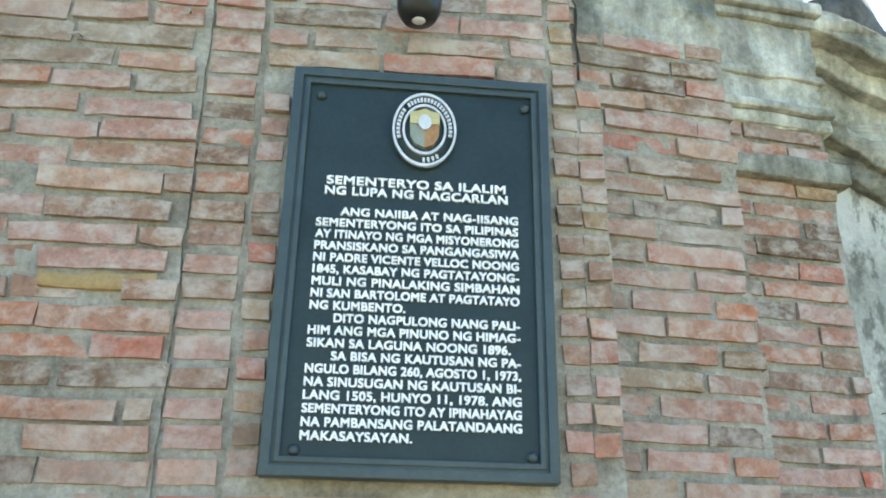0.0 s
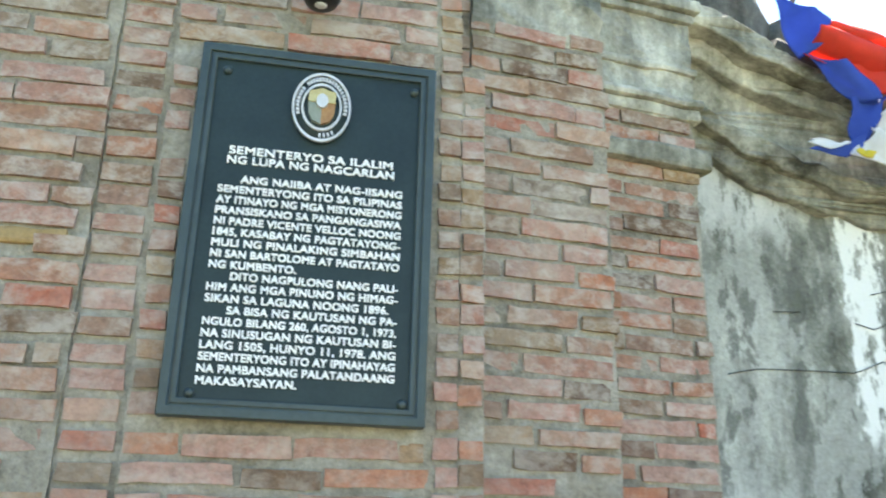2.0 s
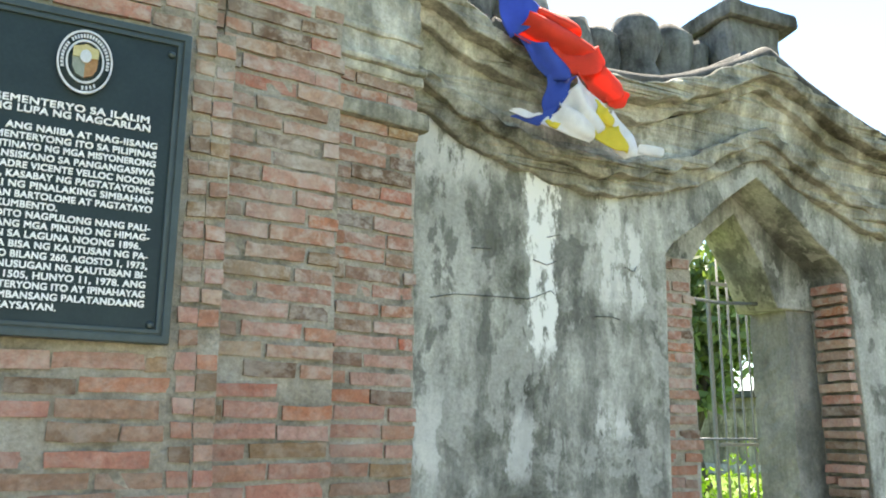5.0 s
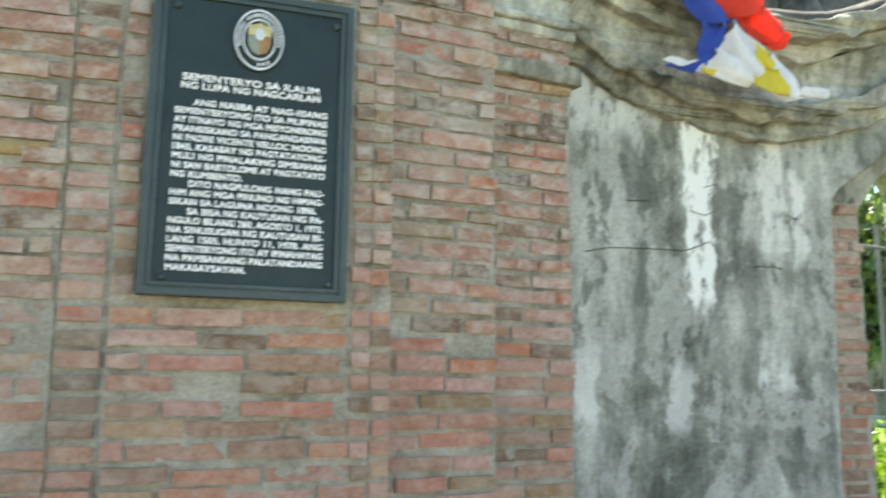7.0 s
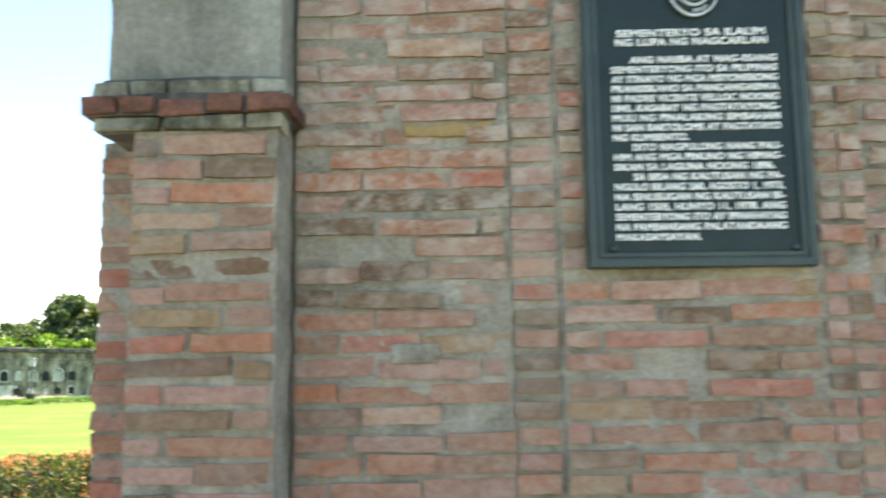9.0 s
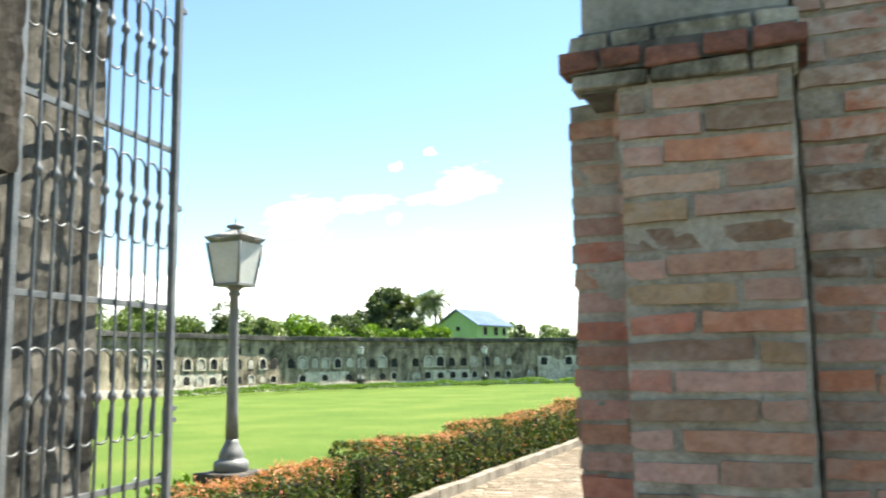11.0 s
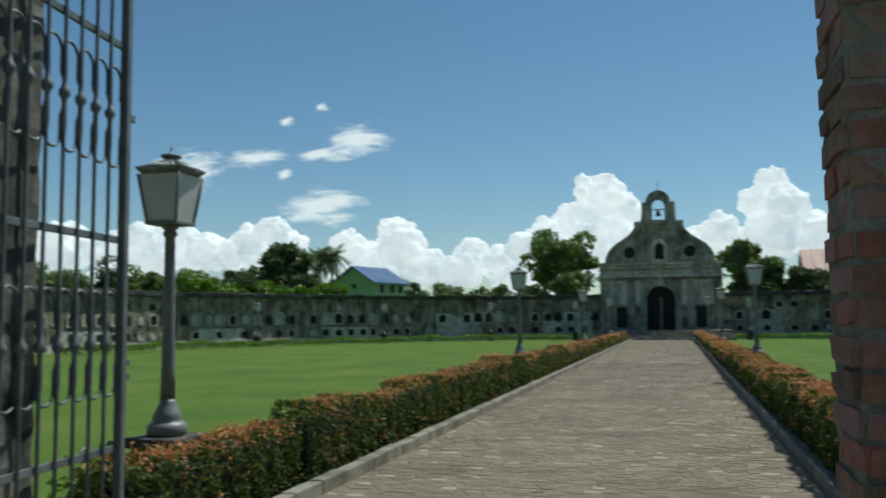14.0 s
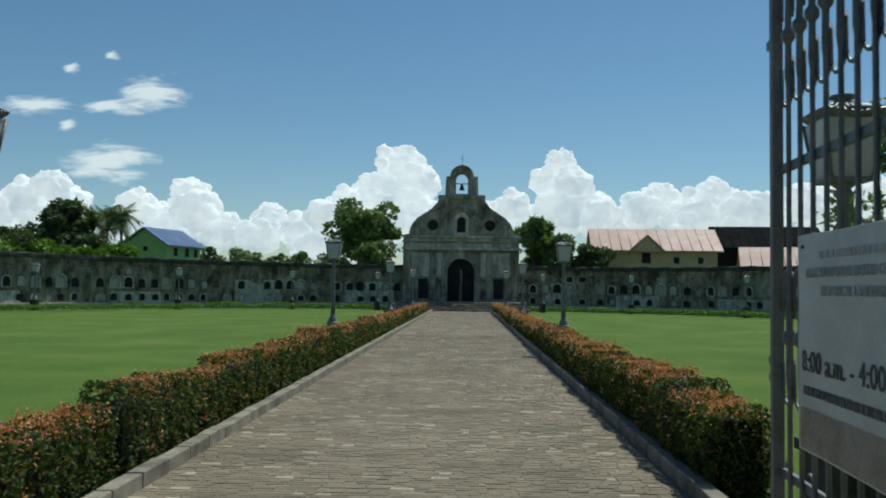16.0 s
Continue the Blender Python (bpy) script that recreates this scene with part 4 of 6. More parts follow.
LOOPS = ((1.20, 1.72), (2.36, 2.88), (3.36, 3.88))
dirl = math.degrees(math.atan2(2.03 - 0.60, -5.06 + 4.875))
left_leaf = iron_gate("iron_gate", 1.45, 4.2, (0.935, 1.99, 3.01, 4.1), LOOPS, pose(-4.875, 0.60, 0, 0, 0, dirl) @ Matrix.Diagonal((1, -1, 1, 1)),
                      "open weathered grey wrought iron gate leaf beside the brick pier")
dirr = math.degrees(math.atan2(2.13 - 0.70, -1.635 + 1.72))
right_leaf = iron_gate("iron_gate", 1.45, 4.2, (0.93, 2.12, 3.01, 4.1), LOOPS, pose(-1.72, 0.70, 0, 0, 0, dirr),
                       "open grey wrought iron gate leaf with a sign wired to it")

sign = empty("notice_board", right_leaf.matrix_basis @ pose(0, 0.03, 0))
tagged(sign, "faded white notice board hung on the iron gate", "sign")
SX0, SX1, SZ0, SZ1 = 0.03, 1.03, 1.09, 1.83


def flip(x):
    return SX1 - x


part("board", rough_up(box(SX0, SX1, 0.0, 0.012, SZ0, SZ1, 0.004), 0.004, 5, 8), M_BOARD, sign)
rs = random.Random(3)


def sign_text(text, x, z, size, mat, name="lettering", width=0.0):
    ob = part(name, words(text, size, mat, 0.002, 0.0006, width), mat, sign)
    ob.matrix_basis = pose(flip(x), 0.0155, z, 0, 0, 180)
    return ob


def sign_bar(x0, x1, z, h, mat, name="faded_line"):
    x = x0
    while x < x1:
        w = min(rs.uniform(0.02, 0.06), x1 - x)
        part(name, box(flip(x + w), flip(x), 0.0135, 0.0155, z, z + h), mat, sign)
        x += w + 0.012


sign_bar(0.22, 0.80, 1.745, 0.022, M_INK_FAINT)
sign_text("NAGCARLAN UNDERGROUND CEMETERY", 0.10, 1.683, 0.045, M_INK_FAINT, width=0.80)
sign_text("HISTORICAL LANDMARK", 0.24, 1.622, 0.045, M_INK_FAINT, width=0.54)
sign_text("8:00 a.m. - 4:00 p.m.", 0.05, 1.365, 0.10, M_INK, width=0.90)
sign_bar(0.06, 0.92, 1.285, 0.030, M_INK, "small_print")
part("brown_stain", rough_up(box(SX0 + 0.02, SX1 - 0.03, 0.0128, 0.0142, SZ0 + 0.01, SZ0 + 0.15), 0.004, 9, 6), M_RUST, sign, "brown mud stain")
for x in (0.13, 0.97):
    b_ = part("rivet", lathe([(0.008, 0), (0.006, 0.006), (0.001, 0.008)], 8), M_INK, sign)
    b_.matrix_basis = pose(x, 0.013, SZ1 - 0.04, -90, 0, 0)

# grille of the side arch, folded back inside
side_gate = empty("side_gate", pose(4.27, 1.72, 0, 0, 0, 4))
tagged(side_gate, "grey iron bar gate standing open in the side arch", "gate")
for x in (0, 0.90):
    part("stile", box(x, x + 0.025, -0.012, 0.012, -0.02, 2.75, 0.004), M_LAMP, side_gate)
for z in (0.5, 1.58, 2.72):
    part("rail", box(0.026, 0.899, -0.024, -0.008, z - 0.012, z + 0.012, 0.003), M_LAMP, side_gate)
for i in range(8):
    part("bar", tube([(0.12 + 0.098 * i, 0, 0.12), (0.12 + 0.098 * i, 0, 3.0)], 0.008, 8), M_LAMP, side_gate)
setting("arch_rod", tube([(3.54, 1.3, 2.52), (3.95, 1.3, 2.50), (4.36, 1.3, 2.52)], 0.012, 8), M_IRON, "thin iron tie rod across the side arch", "rod")
setting("arch_rod", tube([(3.54, 1.42, 1.62), (4.36, 1.42, 1.62)], 0.008, 8), M_IRON, "thin iron rod across the side arch", "rod")

# ---------------------------------------------------------------- the garden
rng = np.random.default_rng(11)


def kerb(x0, x1, name):
    k = empty(name, pose(0, 0, 0))
    tagged(k, "low grey stone kerb along the walk, chipped and stained", "kerb", kind="structure")
    y = 2.0
    meshes = []
    for i in range(4):
        bm = rough_up(box(x0, x1, 0.006, 0.594, -0.1, 0.13, 0.014), 0.006, 7 + i, 1)
        me = bpy.data.meshes.new("kerb_stone")
        bm.to_mesh(me)
        bm.free()
        me.materials.append(M_STONE)
        meshes.append(me)
    i = 0
    while y < 64.4:
        ob = new("kerb_stone", meshes[(i * 7) % 4])
        ob.matrix_basis = pose(0, y, -0.01 * ((i * 5) % 3) / 2, 0, 0, 0)
        ob.parent = k
        y += 0.6
        i += 1
    return k


kerb(-5.585, -5.445, "kerb_one")
kerb(-1.06, -0.92, "kerb_two")


def hedge_points(x0, x1, y0, y1, top, n, r):
    """Points over the top, sides and inside of a clipped hedge with an uneven outline."""
    u = r.uniform(0, 1, n)
    y = r.uniform(y0, y1, n)
    w, h = x1 - x0, top
    per = h + w + h
    s = u * per
    x = np.where(s < h, x0, np.where(s < h + w, x0 + (s - h), x1))
    z = np.where(s < h, s, np.where(s < h + w, h, per - s))
    bulge = 0.05 * np.sin(y * 2.1 + x0) + 0.04 * np.sin(y * 5.3 + 1.7) + 0.03 * np.sin(y * 11.7)
    zz = z * (1 + 0.10 * np.sin(y * 1.3 + x0 * 3) * 0.6 + bulge)
    mid = (x0 + x1) / 2
    round_ = 0.80 + 0.42 * (z / h) - 0.36 * (z / h) ** 5
    xx = mid + (x - mid) * round_ * (1 + bulge)
    depth = np.abs(r.normal(0, 0.035, n)) + 0.05 * np.maximum(0, np.sin(y * 13.0 + x0) * np.sin(y * 4.7 + z * 9))
    xx += np.sign(mid - xx) * depth
    zz -= depth * 0.6
    return np.stack([xx, y + r.normal(0, 0.02, n), np.maximum(zz, 0.02)], 1)


def hedge(x0, x1, pieces, name, label, flowers=True):
    hd = empty(name, pose(0, 0, 0))
    tagged(hd, label, "hedge", group="hedges along the walk")
    for (y0, y1, top, dens, size) in pieces:
        area = (2 * top + (x1 - x0)) * (y1 - y0)
        pts = hedge_points(x0, x1, y0, y1, top, int(area * dens), rng)
        ends = rng.uniform(0, 1, (int(dens * (x1 - x0) * top), 3)) * np.array([x1 - x0, 0.05, top]) + np.array([x0, y0 - 0.02, 0])
        ends2 = ends + np.array([0, y1 - y0, 0])
        part("foliage", leaf_mesh("foliage", np.vstack([pts, ends, ends2]), size, M_HEDGE, rng, 0.3), M_HEDGE, hd)
        # near-black filling that paints the shade deep between the leaves
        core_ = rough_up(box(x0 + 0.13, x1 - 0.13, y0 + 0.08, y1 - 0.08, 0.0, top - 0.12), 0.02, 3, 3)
        part("hedge_core", core_, M_TWIG_SHADE, hd, "near-black core painting the shade among the hedge's twigs")
        if flowers:
            n = int((x1 - x0) * (y1 - y0) * dens * 0.17)
            heads = hedge_points(x0, x1, y0, y1, top, n * 3, rng)
            keep = (heads[:, 2] > top * 0.88) | (rng.uniform(0, 1, len(heads)) < 0.07)
            patchy = np.sin(heads[:, 1] * 1.7 + x0) + np.sin(heads[:, 1] * 4.1) > -0.6 + 0.6 * rng.normal(0, 1, len(heads))
            heads = heads[keep & patchy]
            k = 9
            pts = np.repeat(heads, k, axis=0) + rng.normal(0, 0.022, (len(heads) * k, 3)) * size / 0.022
            part("blossom", leaf_mesh("blossom", pts + np.array([0, 0, 0.012]), size * 0.62, M_FLOWER, rng, 0.6), M_FLOWER, hd, "orange and red flower heads")
    return hd


hedge(-6.15, -5.645, [(3.1, 5.56, 0.64, 2000, 0.024), (5.90, 12, 0.71, 1800, 0.025), (12, 18, 0.74, 900, 0.034), (18, 26, 0.68, 760, 0.036), (26, 62, 0.60, 240, 0.062)], "hedge",
      "clipped green hedge with orange flowers along the kerb")
hedge(-1.0, -0.34, [(5.65, 12, 0.72, 1800, 0.025), (12, 26, 0.66, 760, 0.036), (26, 62, 0.60, 240, 0.062)], "hedge",
      "clipped green hedge with orange flowers along the kerb")


def shrub(x, y, r, h, mat, label):
    n = int(2600 * r)
    d = rng.normal(size=(n, 3))
    d /= np.linalg.norm(d, axis=1, keepdims=True)
    d[:, 2] = np.abs(d[:, 2])
    rad = rng.uniform(0.55, 1.0, (n, 1)) * (1 + 0.18 * np.sin(d[:, :1] * 7) + 0.15 * np.cos(d[:, 1:2] * 9))
    pts = d * rad * np.array([r, r, h])
    t = empty("shrub", pose(x, y, 0))
    tagged(t, label, "shrub")
    part("foliage", leaf_mesh("foliage", pts, 0.05, mat, rng, 0.4), mat, t)
    part("stem", tube([(0, 0, -0.02), (0.03, 0.02, h * 0.6)], 0.03, 6), M_BARK, t)


shrub(-6.85, 4.3, 0.33, 0.55, M_LEAF_LIGHT, "bright yellow-green shrub by the lamp plinth")
shrub(-7.5, 3.7, 0.4, 0.55, M_LEAF_LIGHT, "bright yellow-green shrub behind the iron gate")
shrub(6.0, 4.0, 0.6, 1.36, M_LEAF_LIGHT, "bright yellow-green shrub seen through the side arch")
shrub(6.8, 4.1, 0.6, 1.32, M_LEAF_LIGHT, "bright yellow-green shrub seen through the side arch")
shrub(7.5, 4.4, 0.5, 1.25, M_LEAF_LIGHT, "bright yellow-green shrub seen through the side arch")


def street_lamp(m):
    s = empty("garden_lamp", m)
    tagged(s, "grey cast iron garden lamp with roofed lantern on stone plinth", "lamp post", group="lamps along the walk")
    part("plinth", rough_up(box(-0.2, 0.2, -0.2, 0.2, -0.05, 0.56, 0.015), 0.006, 6, 2), M_DARKSTONE, s, "stained square stone plinth")
    part("plinth_cap", rough_up(box(-0.25, 0.25, -0.25, 0.25, 0.561, 0.645, 0.02), 0.005, 6, 2), M_DARKSTONE, s)
    part("base", lathe([(0.15, 0.646), (0.162, 0.66), (0.165, 0.70), (0.158, 0.735), (0.13, 0.755), (0.115, 0.765), (0.122, 0.79), (0.10, 0.84), (0.08, 0.88), (0.066, 0.91), (0.062, 0.94)], 18), M_LAMP, s)
    part("pole", lathe([(0.062, 0.94), (0.055, 1.2), (0.045, 2.0), (0.042, 2.28), (0.06, 2.30), (0.06, 2.32), (0.045, 2.34), (0.07, 2.36), (0.085, 2.38)], 18), M_LAMP, s)
    lan = part("lantern", box(-0.15, 0.15, -0.15, 0.15, 2.38, 2.41, 0.006), M_LAMP, s)
    for sx in (-1, 1):
        for sy in (-1, 1):
            bm = tube([(sx * 0.135, sy * 0.135, 2.40), (sx * 0.19, sy * 0.19, 2.80)], 0.013, 6)
            part("frame_bar", bm, M_LAMP, lan)
    for k in range(4):
        a = math.pi / 2 * k
        vs = [(-0.130, -0.133, 2.405), (0.130, -0.133, 2.405), (0.183, -0.187, 2.795), (-0.183, -0.187, 2.795)]
        vs += [(x, y + 0.006, z) for x, y, z in vs]
        fs = [(0, 1, 2, 3), (7, 6, 5, 4), (0, 4, 5, 1), (1, 5, 6, 2), (2, 6, 7, 3), (3, 7, 4, 0)]
        me = mesh_of("glass_pane", [(x * math.cos(a) - y * math.sin(a), x * math.sin(a) + y * math.cos(a), z) for x, y, z in vs], fs, M_LANTERN_GLASS)
        part("glass_pane", me, M_LANTERN_GLASS, lan, "frosted pale glass pane")
    bm = bmesh.new()
    rings = []
    for r, z in ((0.18, 2.79), (0.228, 2.805), (0.238, 2.825), (0.22, 2.832), (0.13, 2.88), (0.07, 2.905)):
        rings.append([bm.verts.new((r * math.cos(radians(45 + 90 * q + o)) * 1.0 * (1.25 if o == 0 else 1.0), r * math.sin(radians(45 + 90 * q + o)) * (1.25 if o == 0 else 1.0), z + (0.034 if o == 0 and r > 0.215 else 0))) for q in range(4) for o in (0, 45)])
    for a, b in zip(rings, rings[1:]):
        for i in range(8):
            bm.faces.new((a[i], a[(i + 1) % 8], b[(i + 1) % 8], b[i]))
    bm.faces.new(rings[-1])
    bm.faces.new(list(reversed(rings[0])))
    roof = part("lantern_roof", bm, M_LAMP, s, "flared tiled lantern roof")
    for k in range(4):
        for j in range(-3, 4):
            bm = tube([(j * 0.050, -0.22, 2.838), (j * 0.018, -0.075, 2.910)], 0.016, 6)
            ob = part("roof_rib", bm, M_LAMP, roof)
            ob.matrix_basis = pose(0, 0, 0, 0, 0, 90 * k)
    part("finial", lathe([(0.07, 2.90), (0.072, 2.925), (0.055, 2.935), (0.055, 2.95), (0.085, 2.955), (0.085, 2.975), (0.04, 2.985), (0.012, 2.99), (0.008, 3.03), (0.002, 3.06)], 14), M_LAMP, s)
    return s


first_lamp = street_lamp(pose(-6.38, 4.53, 0))
for x, y in ((-0.34, 4.53), (-6.38, 21.4), (-0.34, 21.4), (-6.38, 38.3), (-0.34, 38.3), (-6.4, 55.2), (-0.32, 55.2), (-9.8, 66.0), (3.0, 66.0),
             (-30, 52.5), (-23.5, 60.3), (-16.5, 66.0), (9.8, 66.0), (16.8, 60.3)):
    copy_thing(first_lamp, pose(x, y, 0))

# ---------------------------------------------------------------- burial wall round the lawn
HALF = [(4.5, 71.3), (11.0, 71.0), (18.8, 66.2), (25.6, 58.4), (30.5, 48.5), (33.0, 37.0), (33.5, 20.0), (26.0, 4.0), (5.0, 1.0)]
MESH_NICHE = {}


def niche_mesh(kind, w, h, slab):
    """An arched burial niche: raised surround, flat black sheet painting its inner shade, and a slab set in it."""
    o = [(-w / 2, 0), (w / 2, 0), (w / 2, h * 0.62)] + arc(0, h * 0.62, w / 2, 0, 180, 8, h * 0.38) + [(-w / 2, h * 0.62)]
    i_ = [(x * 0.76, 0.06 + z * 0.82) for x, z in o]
    return plate("niche_surround", [o, i_], -0.07, 0.0, M_NICHE, 0.0), plate("niche_recess", [i_], -0.012, 0.0, M_OPENING_SHADE, 0.0), plate("niche_slab", [[(x * 0.86, 0.02 + z * 0.9) for x, z in i_]], -0.03, -0.013, M_SLAB, 0.0)


NICHES = [niche_mesh(k, w, h, True) for k, (w, h) in enumerate(((0.72, 0.78), (0.62, 0.62), (0.86, 0.92), (0.7, 0.55)))]
rn = random.Random(21)


def niche_wall(name, p, q, height, niches):
    a, b = Vector((*p, 0)), Vector((*q, 0))
    L = (b - a).length
    ang = math.degrees(math.atan2(b.y - a.y, b.x - a.x))
    m = pose(a.x, a.y, 0, 0, 0, ang)
    bm = rough_up(box(0, L, 0, 1.4, -0.2, height), 0.03, 1.5, 5)
    ob = setting(name, bm, M_OLDWALL, "long black-stained burial wall with rows of niches", "wall")
    ob.matrix_basis = m
    part("base_course", rough_up(box(0, L, -0.12, 0.0, -0.1, 0.42, 0.02), 0.02, 2, 4), M_NICHE, ob)
    part("coping", rough_up(box(-0.05, L + 0.05, -0.26, 1.5, height - 0.12, height + 0.2, 0.04), 0.09, 1.6, 14), M_DARKSTONE, ob, "black mossy coping")
    part("string_course", rough_up(box(0, L, -0.08, 0.0, height - 0.62, height - 0.52, 0.02), 0.02, 2, 5), M_OLDWALL, ob)
    if niches:
        x = rn.uniform(1, 3)
        while x < L - 3:
            run = min(rn.uniform(2.0, 5.0), L - x - 0.3)
            part("whitewash", rough_up(box(x, x + run, -0.008, 0.0, 0.44, rn.choice((1.2, 1.36, 2.2)), 0.0), 0.004, 3, 3), M_NICHE, ob, "whitewashed stretch round the niches")
            x += run + rn.uniform(2.0, 7.0)
        x = 0.6
        while x < L - 0.5:
            for z, kinds in ((0.5, (1, 3)), (1.42, (0, 0, 2)), (2.36, (0, 1, 3))):
                if rn.random() < (0.9, 0.9, 0.14)[(0.5, 1.42, 2.36).index(z)]:
                    s_, r_, sl = NICHES[rn.choice(kinds)]
                    bright = rn.random()
                    o1 = part("niche", s_, M_NICHE, ob) if bright < 0.5 else None
                    top = o1 or ob
                    mm = pose(x + rn.uniform(-0.06, 0.06), -0.002, z)
                    o2 = part("recess", r_, M_OPENING_SHADE, ob)
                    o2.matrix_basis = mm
                    if o1:
                        o1.matrix_basis = mm
                    if rn.random() < 0.4:
                        o3 = part("slab", sl, M_SLAB, ob)
                        o3.matrix_basis = mm
            x += rn.uniform(0.92, 1.12)
    return ob


for side in (-1, 1):
    pts = [(GX + side * x, y) for x, y in HALF]
    if side > 0:
        pts[-1] = (11.9, 1.3)
    for k, (p, q) in enumerate(zip(pts, pts[1:])):
        a, b = (q, p) if side < 0 else (p, q)
        niche_wall("wall_burial_%s_%d" % ("west" if side < 0 else "east", k), a, b, 3.45, k < 5)
    # low hedge along the foot of the wall
    hd = empty("border_hedge", pose(0, 0, 0))
    tagged(hd, "low clipped green hedge along the burial wall", "hedge", group="border hedges")
    pp = [(GX + side * (x - dx), y - dy) for (x, y), dx, dy in zip(HALF[:6], (0.8, 1.2, 2.6, 3.2, 3.6, 3.8), (5.0, 4.6, 3.6, 2.6, 1.6, 0.8))]
    for (p, q) in zip(pp, pp[1:]):
        L = math.dist(p, q)
        nx, ny = -(q[1] - p[1]) / L, (q[0] - p[0]) / L
        s0 = 0.0
        while s0 < L:
            s1 = min(L, s0 + rng.uniform(2.2, 5.5))
            tall = rng.uniform(0.36, 0.52)
            n = int((s1 - s0) * 270)
            along = rng.uniform(s0, s1, n)
            off = rng.uniform(-0.4, 0.4, n)
            z = tall * np.sqrt(rng.uniform(0.02, 1, n)) * (1 + 0.10 * np.sin(along * 1.7))
            pts_h = np.stack([p[0] + (q[0] - p[0]) * along / L + nx * off, p[1] + (q[1] - p[1]) * along / L + ny * off, z], 1)
            part("foliage", leaf_mesh("foliage", pts_h, 0.075, M_LEAF_LIGHT, rng, 0.5), M_LEAF_LIGHT, hd)
            s0 = s1 + rng.choice((0.0, 0.05, 0.25))

# ---------------------------------------------------------------- chapel at the end of the walk
CX, CY = -3.38, 70.0
chapel = empty("chapel", pose(CX, CY, 0))
tagged(chapel, "old dark stone chapel front with curved gable and open bell arch", "chapel")


def mirrored(pts):
    return pts + [(-x, z) for x, z in reversed(pts)]


gable = [(4.75, -0.2), (4.75, 6.0), (4.15, 6.1), (4.08, 6.5), (3.85, 7.0), (3.45, 7.45), (2.85, 7.85), (2.2, 8.3), (1.8, 8.8), (1.57, 9.3)]
outline = [(x, z) for x, z in gable] + [(-x, z) for x, z in reversed(gable)]
door_h = [(-1.12, -0.1), (1.12, -0.1), (1.12, 3.1)] + arc(0, 3.1, 1.12, 0, 180, 14) + [(-1.12, 3.1)]
part("front_wall", plate("front_wall", [[(-4.75, 0), (-1.12, 0), (-1.12, 3.1)] + list(reversed(arc(0, 3.1, 1.12, 0, 180, 14))) + [(1.12, 3.1), (1.12, 0)] + outline[0:1] + outline[1:-1]], 0.0, 0.8, M_CHURCH, 0.03), M_CHURCH, chapel)
part("nave", box(-4.3, 4.3, 0.81, 14, 0, 6.0), M_CHURCH, chapel)
belfry_o = [(1.35, 9.3), (1.28, 11.0), (0.95, 11.0)] + arc(0, 11.0, 0.95, 8, 88, 8, 0.95) + [(0, 12.05)]
belfry = [(x, z) for x, z in belfry_o] + [(-x, z) for x, z in reversed(belfry_o[:-1])]
bell_hole = [(-0.52, 9.55), (0.52, 9.55), (0.52, 10.75)] + arc(0, 10.75, 0.52, 0, 180, 12)[1:-1] + [(-0.52, 10.75)]
bf = part("belfry", plate("belfry", [belfry, bell_hole], 0.1, 0.7, M_CHURCH, 0.03), M_CHURCH, chapel, "small arched stone belfry")
part("belfry_sill", rough_up(box(-1.95, 1.95, -0.2, 0.95, 9.14, 9.46, 0.08), 0.03, 2, 3), M_CHURCH, chapel)
bell = part("bell", lathe([(0.24, 9.9), (0.22, 9.95), (0.15, 10.15), (0.13, 10.3), (0.06, 10.38), (0.02, 10.4)], 16), M_BLACK, bf, "dark bronze bell")
bell.matrix_basis = pose(0, 0.4, 0)
part("bell_beam", box(-0.52, 0.52, 0.37, 0.43, 10.4, 10.47), M_BLACK, bf)
cross = part("cross", box(-0.015, 0.015, 0.385, 0.415, 12.0, 12.85), M_IRON, chapel, "thin iron cross")
box_c = part("cross_arm", box(-0.2, 0.2, 0.388, 0.412, 12.5, 12.53), M_IRON, cross)
for z, h, p in ((5.92, 0.16, 0.28), (5.5, 0.10, 0.14), (4.9, 0.22, 0.25), (4.7, 0.10, 0.12), (2.55, 0.10, 0.12), (0.35, 0.5, 0.14)):
    for x0, x1 in (((-4.9, 4.9),) if z > 4.5 else ((-4.85, -1.55), (1.55, 4.85))):
        part("string_course", rough_up(box(x0, x1, -p, 0.0, z, z + h, 0.02), 0.015, 2, 4), M_CHURCH if p < 0.2 else M_BAND, chapel)
for x in (-4.55, -2.55, 2.1, 4.1):
    part("pilaster", box(x, x + 0.45, -0.10, 0.0, 0.86, 4.69, 0.02), M_CHURCH, chapel)
for x0, x1, z0, z1 in ((-4.05, -2.6, 2.7, 4.65), (-2.05, -1.6, 2.7, 4.65), (1.6, 2.05, 2.7, 4.65), (2.6, 4.05, 2.7, 4.65), (-4.6, 4.6, 5.13, 5.48), (-4.6, 4.6, 5.62, 5.9)):
    part("plaster_panel", rough_up(box(x0, x1, -0.03, 0.0, z0, z1, 0.01), 0.006, 2, 5), M_BAND, chapel, "pale weathered plaster panel")
ring_o = arc(0, 3.1, 1.55, 0, 180, 16)
part("door_surround", plate("door_surround", [[(1.55, 0)] + ring_o + [(-1.55, 0), (-1.13, 0)] + list(reversed(arc(0, 3.1, 1.13, 0, 180, 16))) + [(1.13, 0)]], -0.16, 0.0, M_CHURCH, 0.02), M_CHURCH, chapel)
for x0, x1 in ((-4.74, -1.56), (1.56, 4.74)):
    part("stained_dado", rough_up(box(x0, x1, -0.009, 0.0, 0.0, 2.75), 0.002, 2, 5), M_OLDWALL, chapel, "black-stained lower plaster")
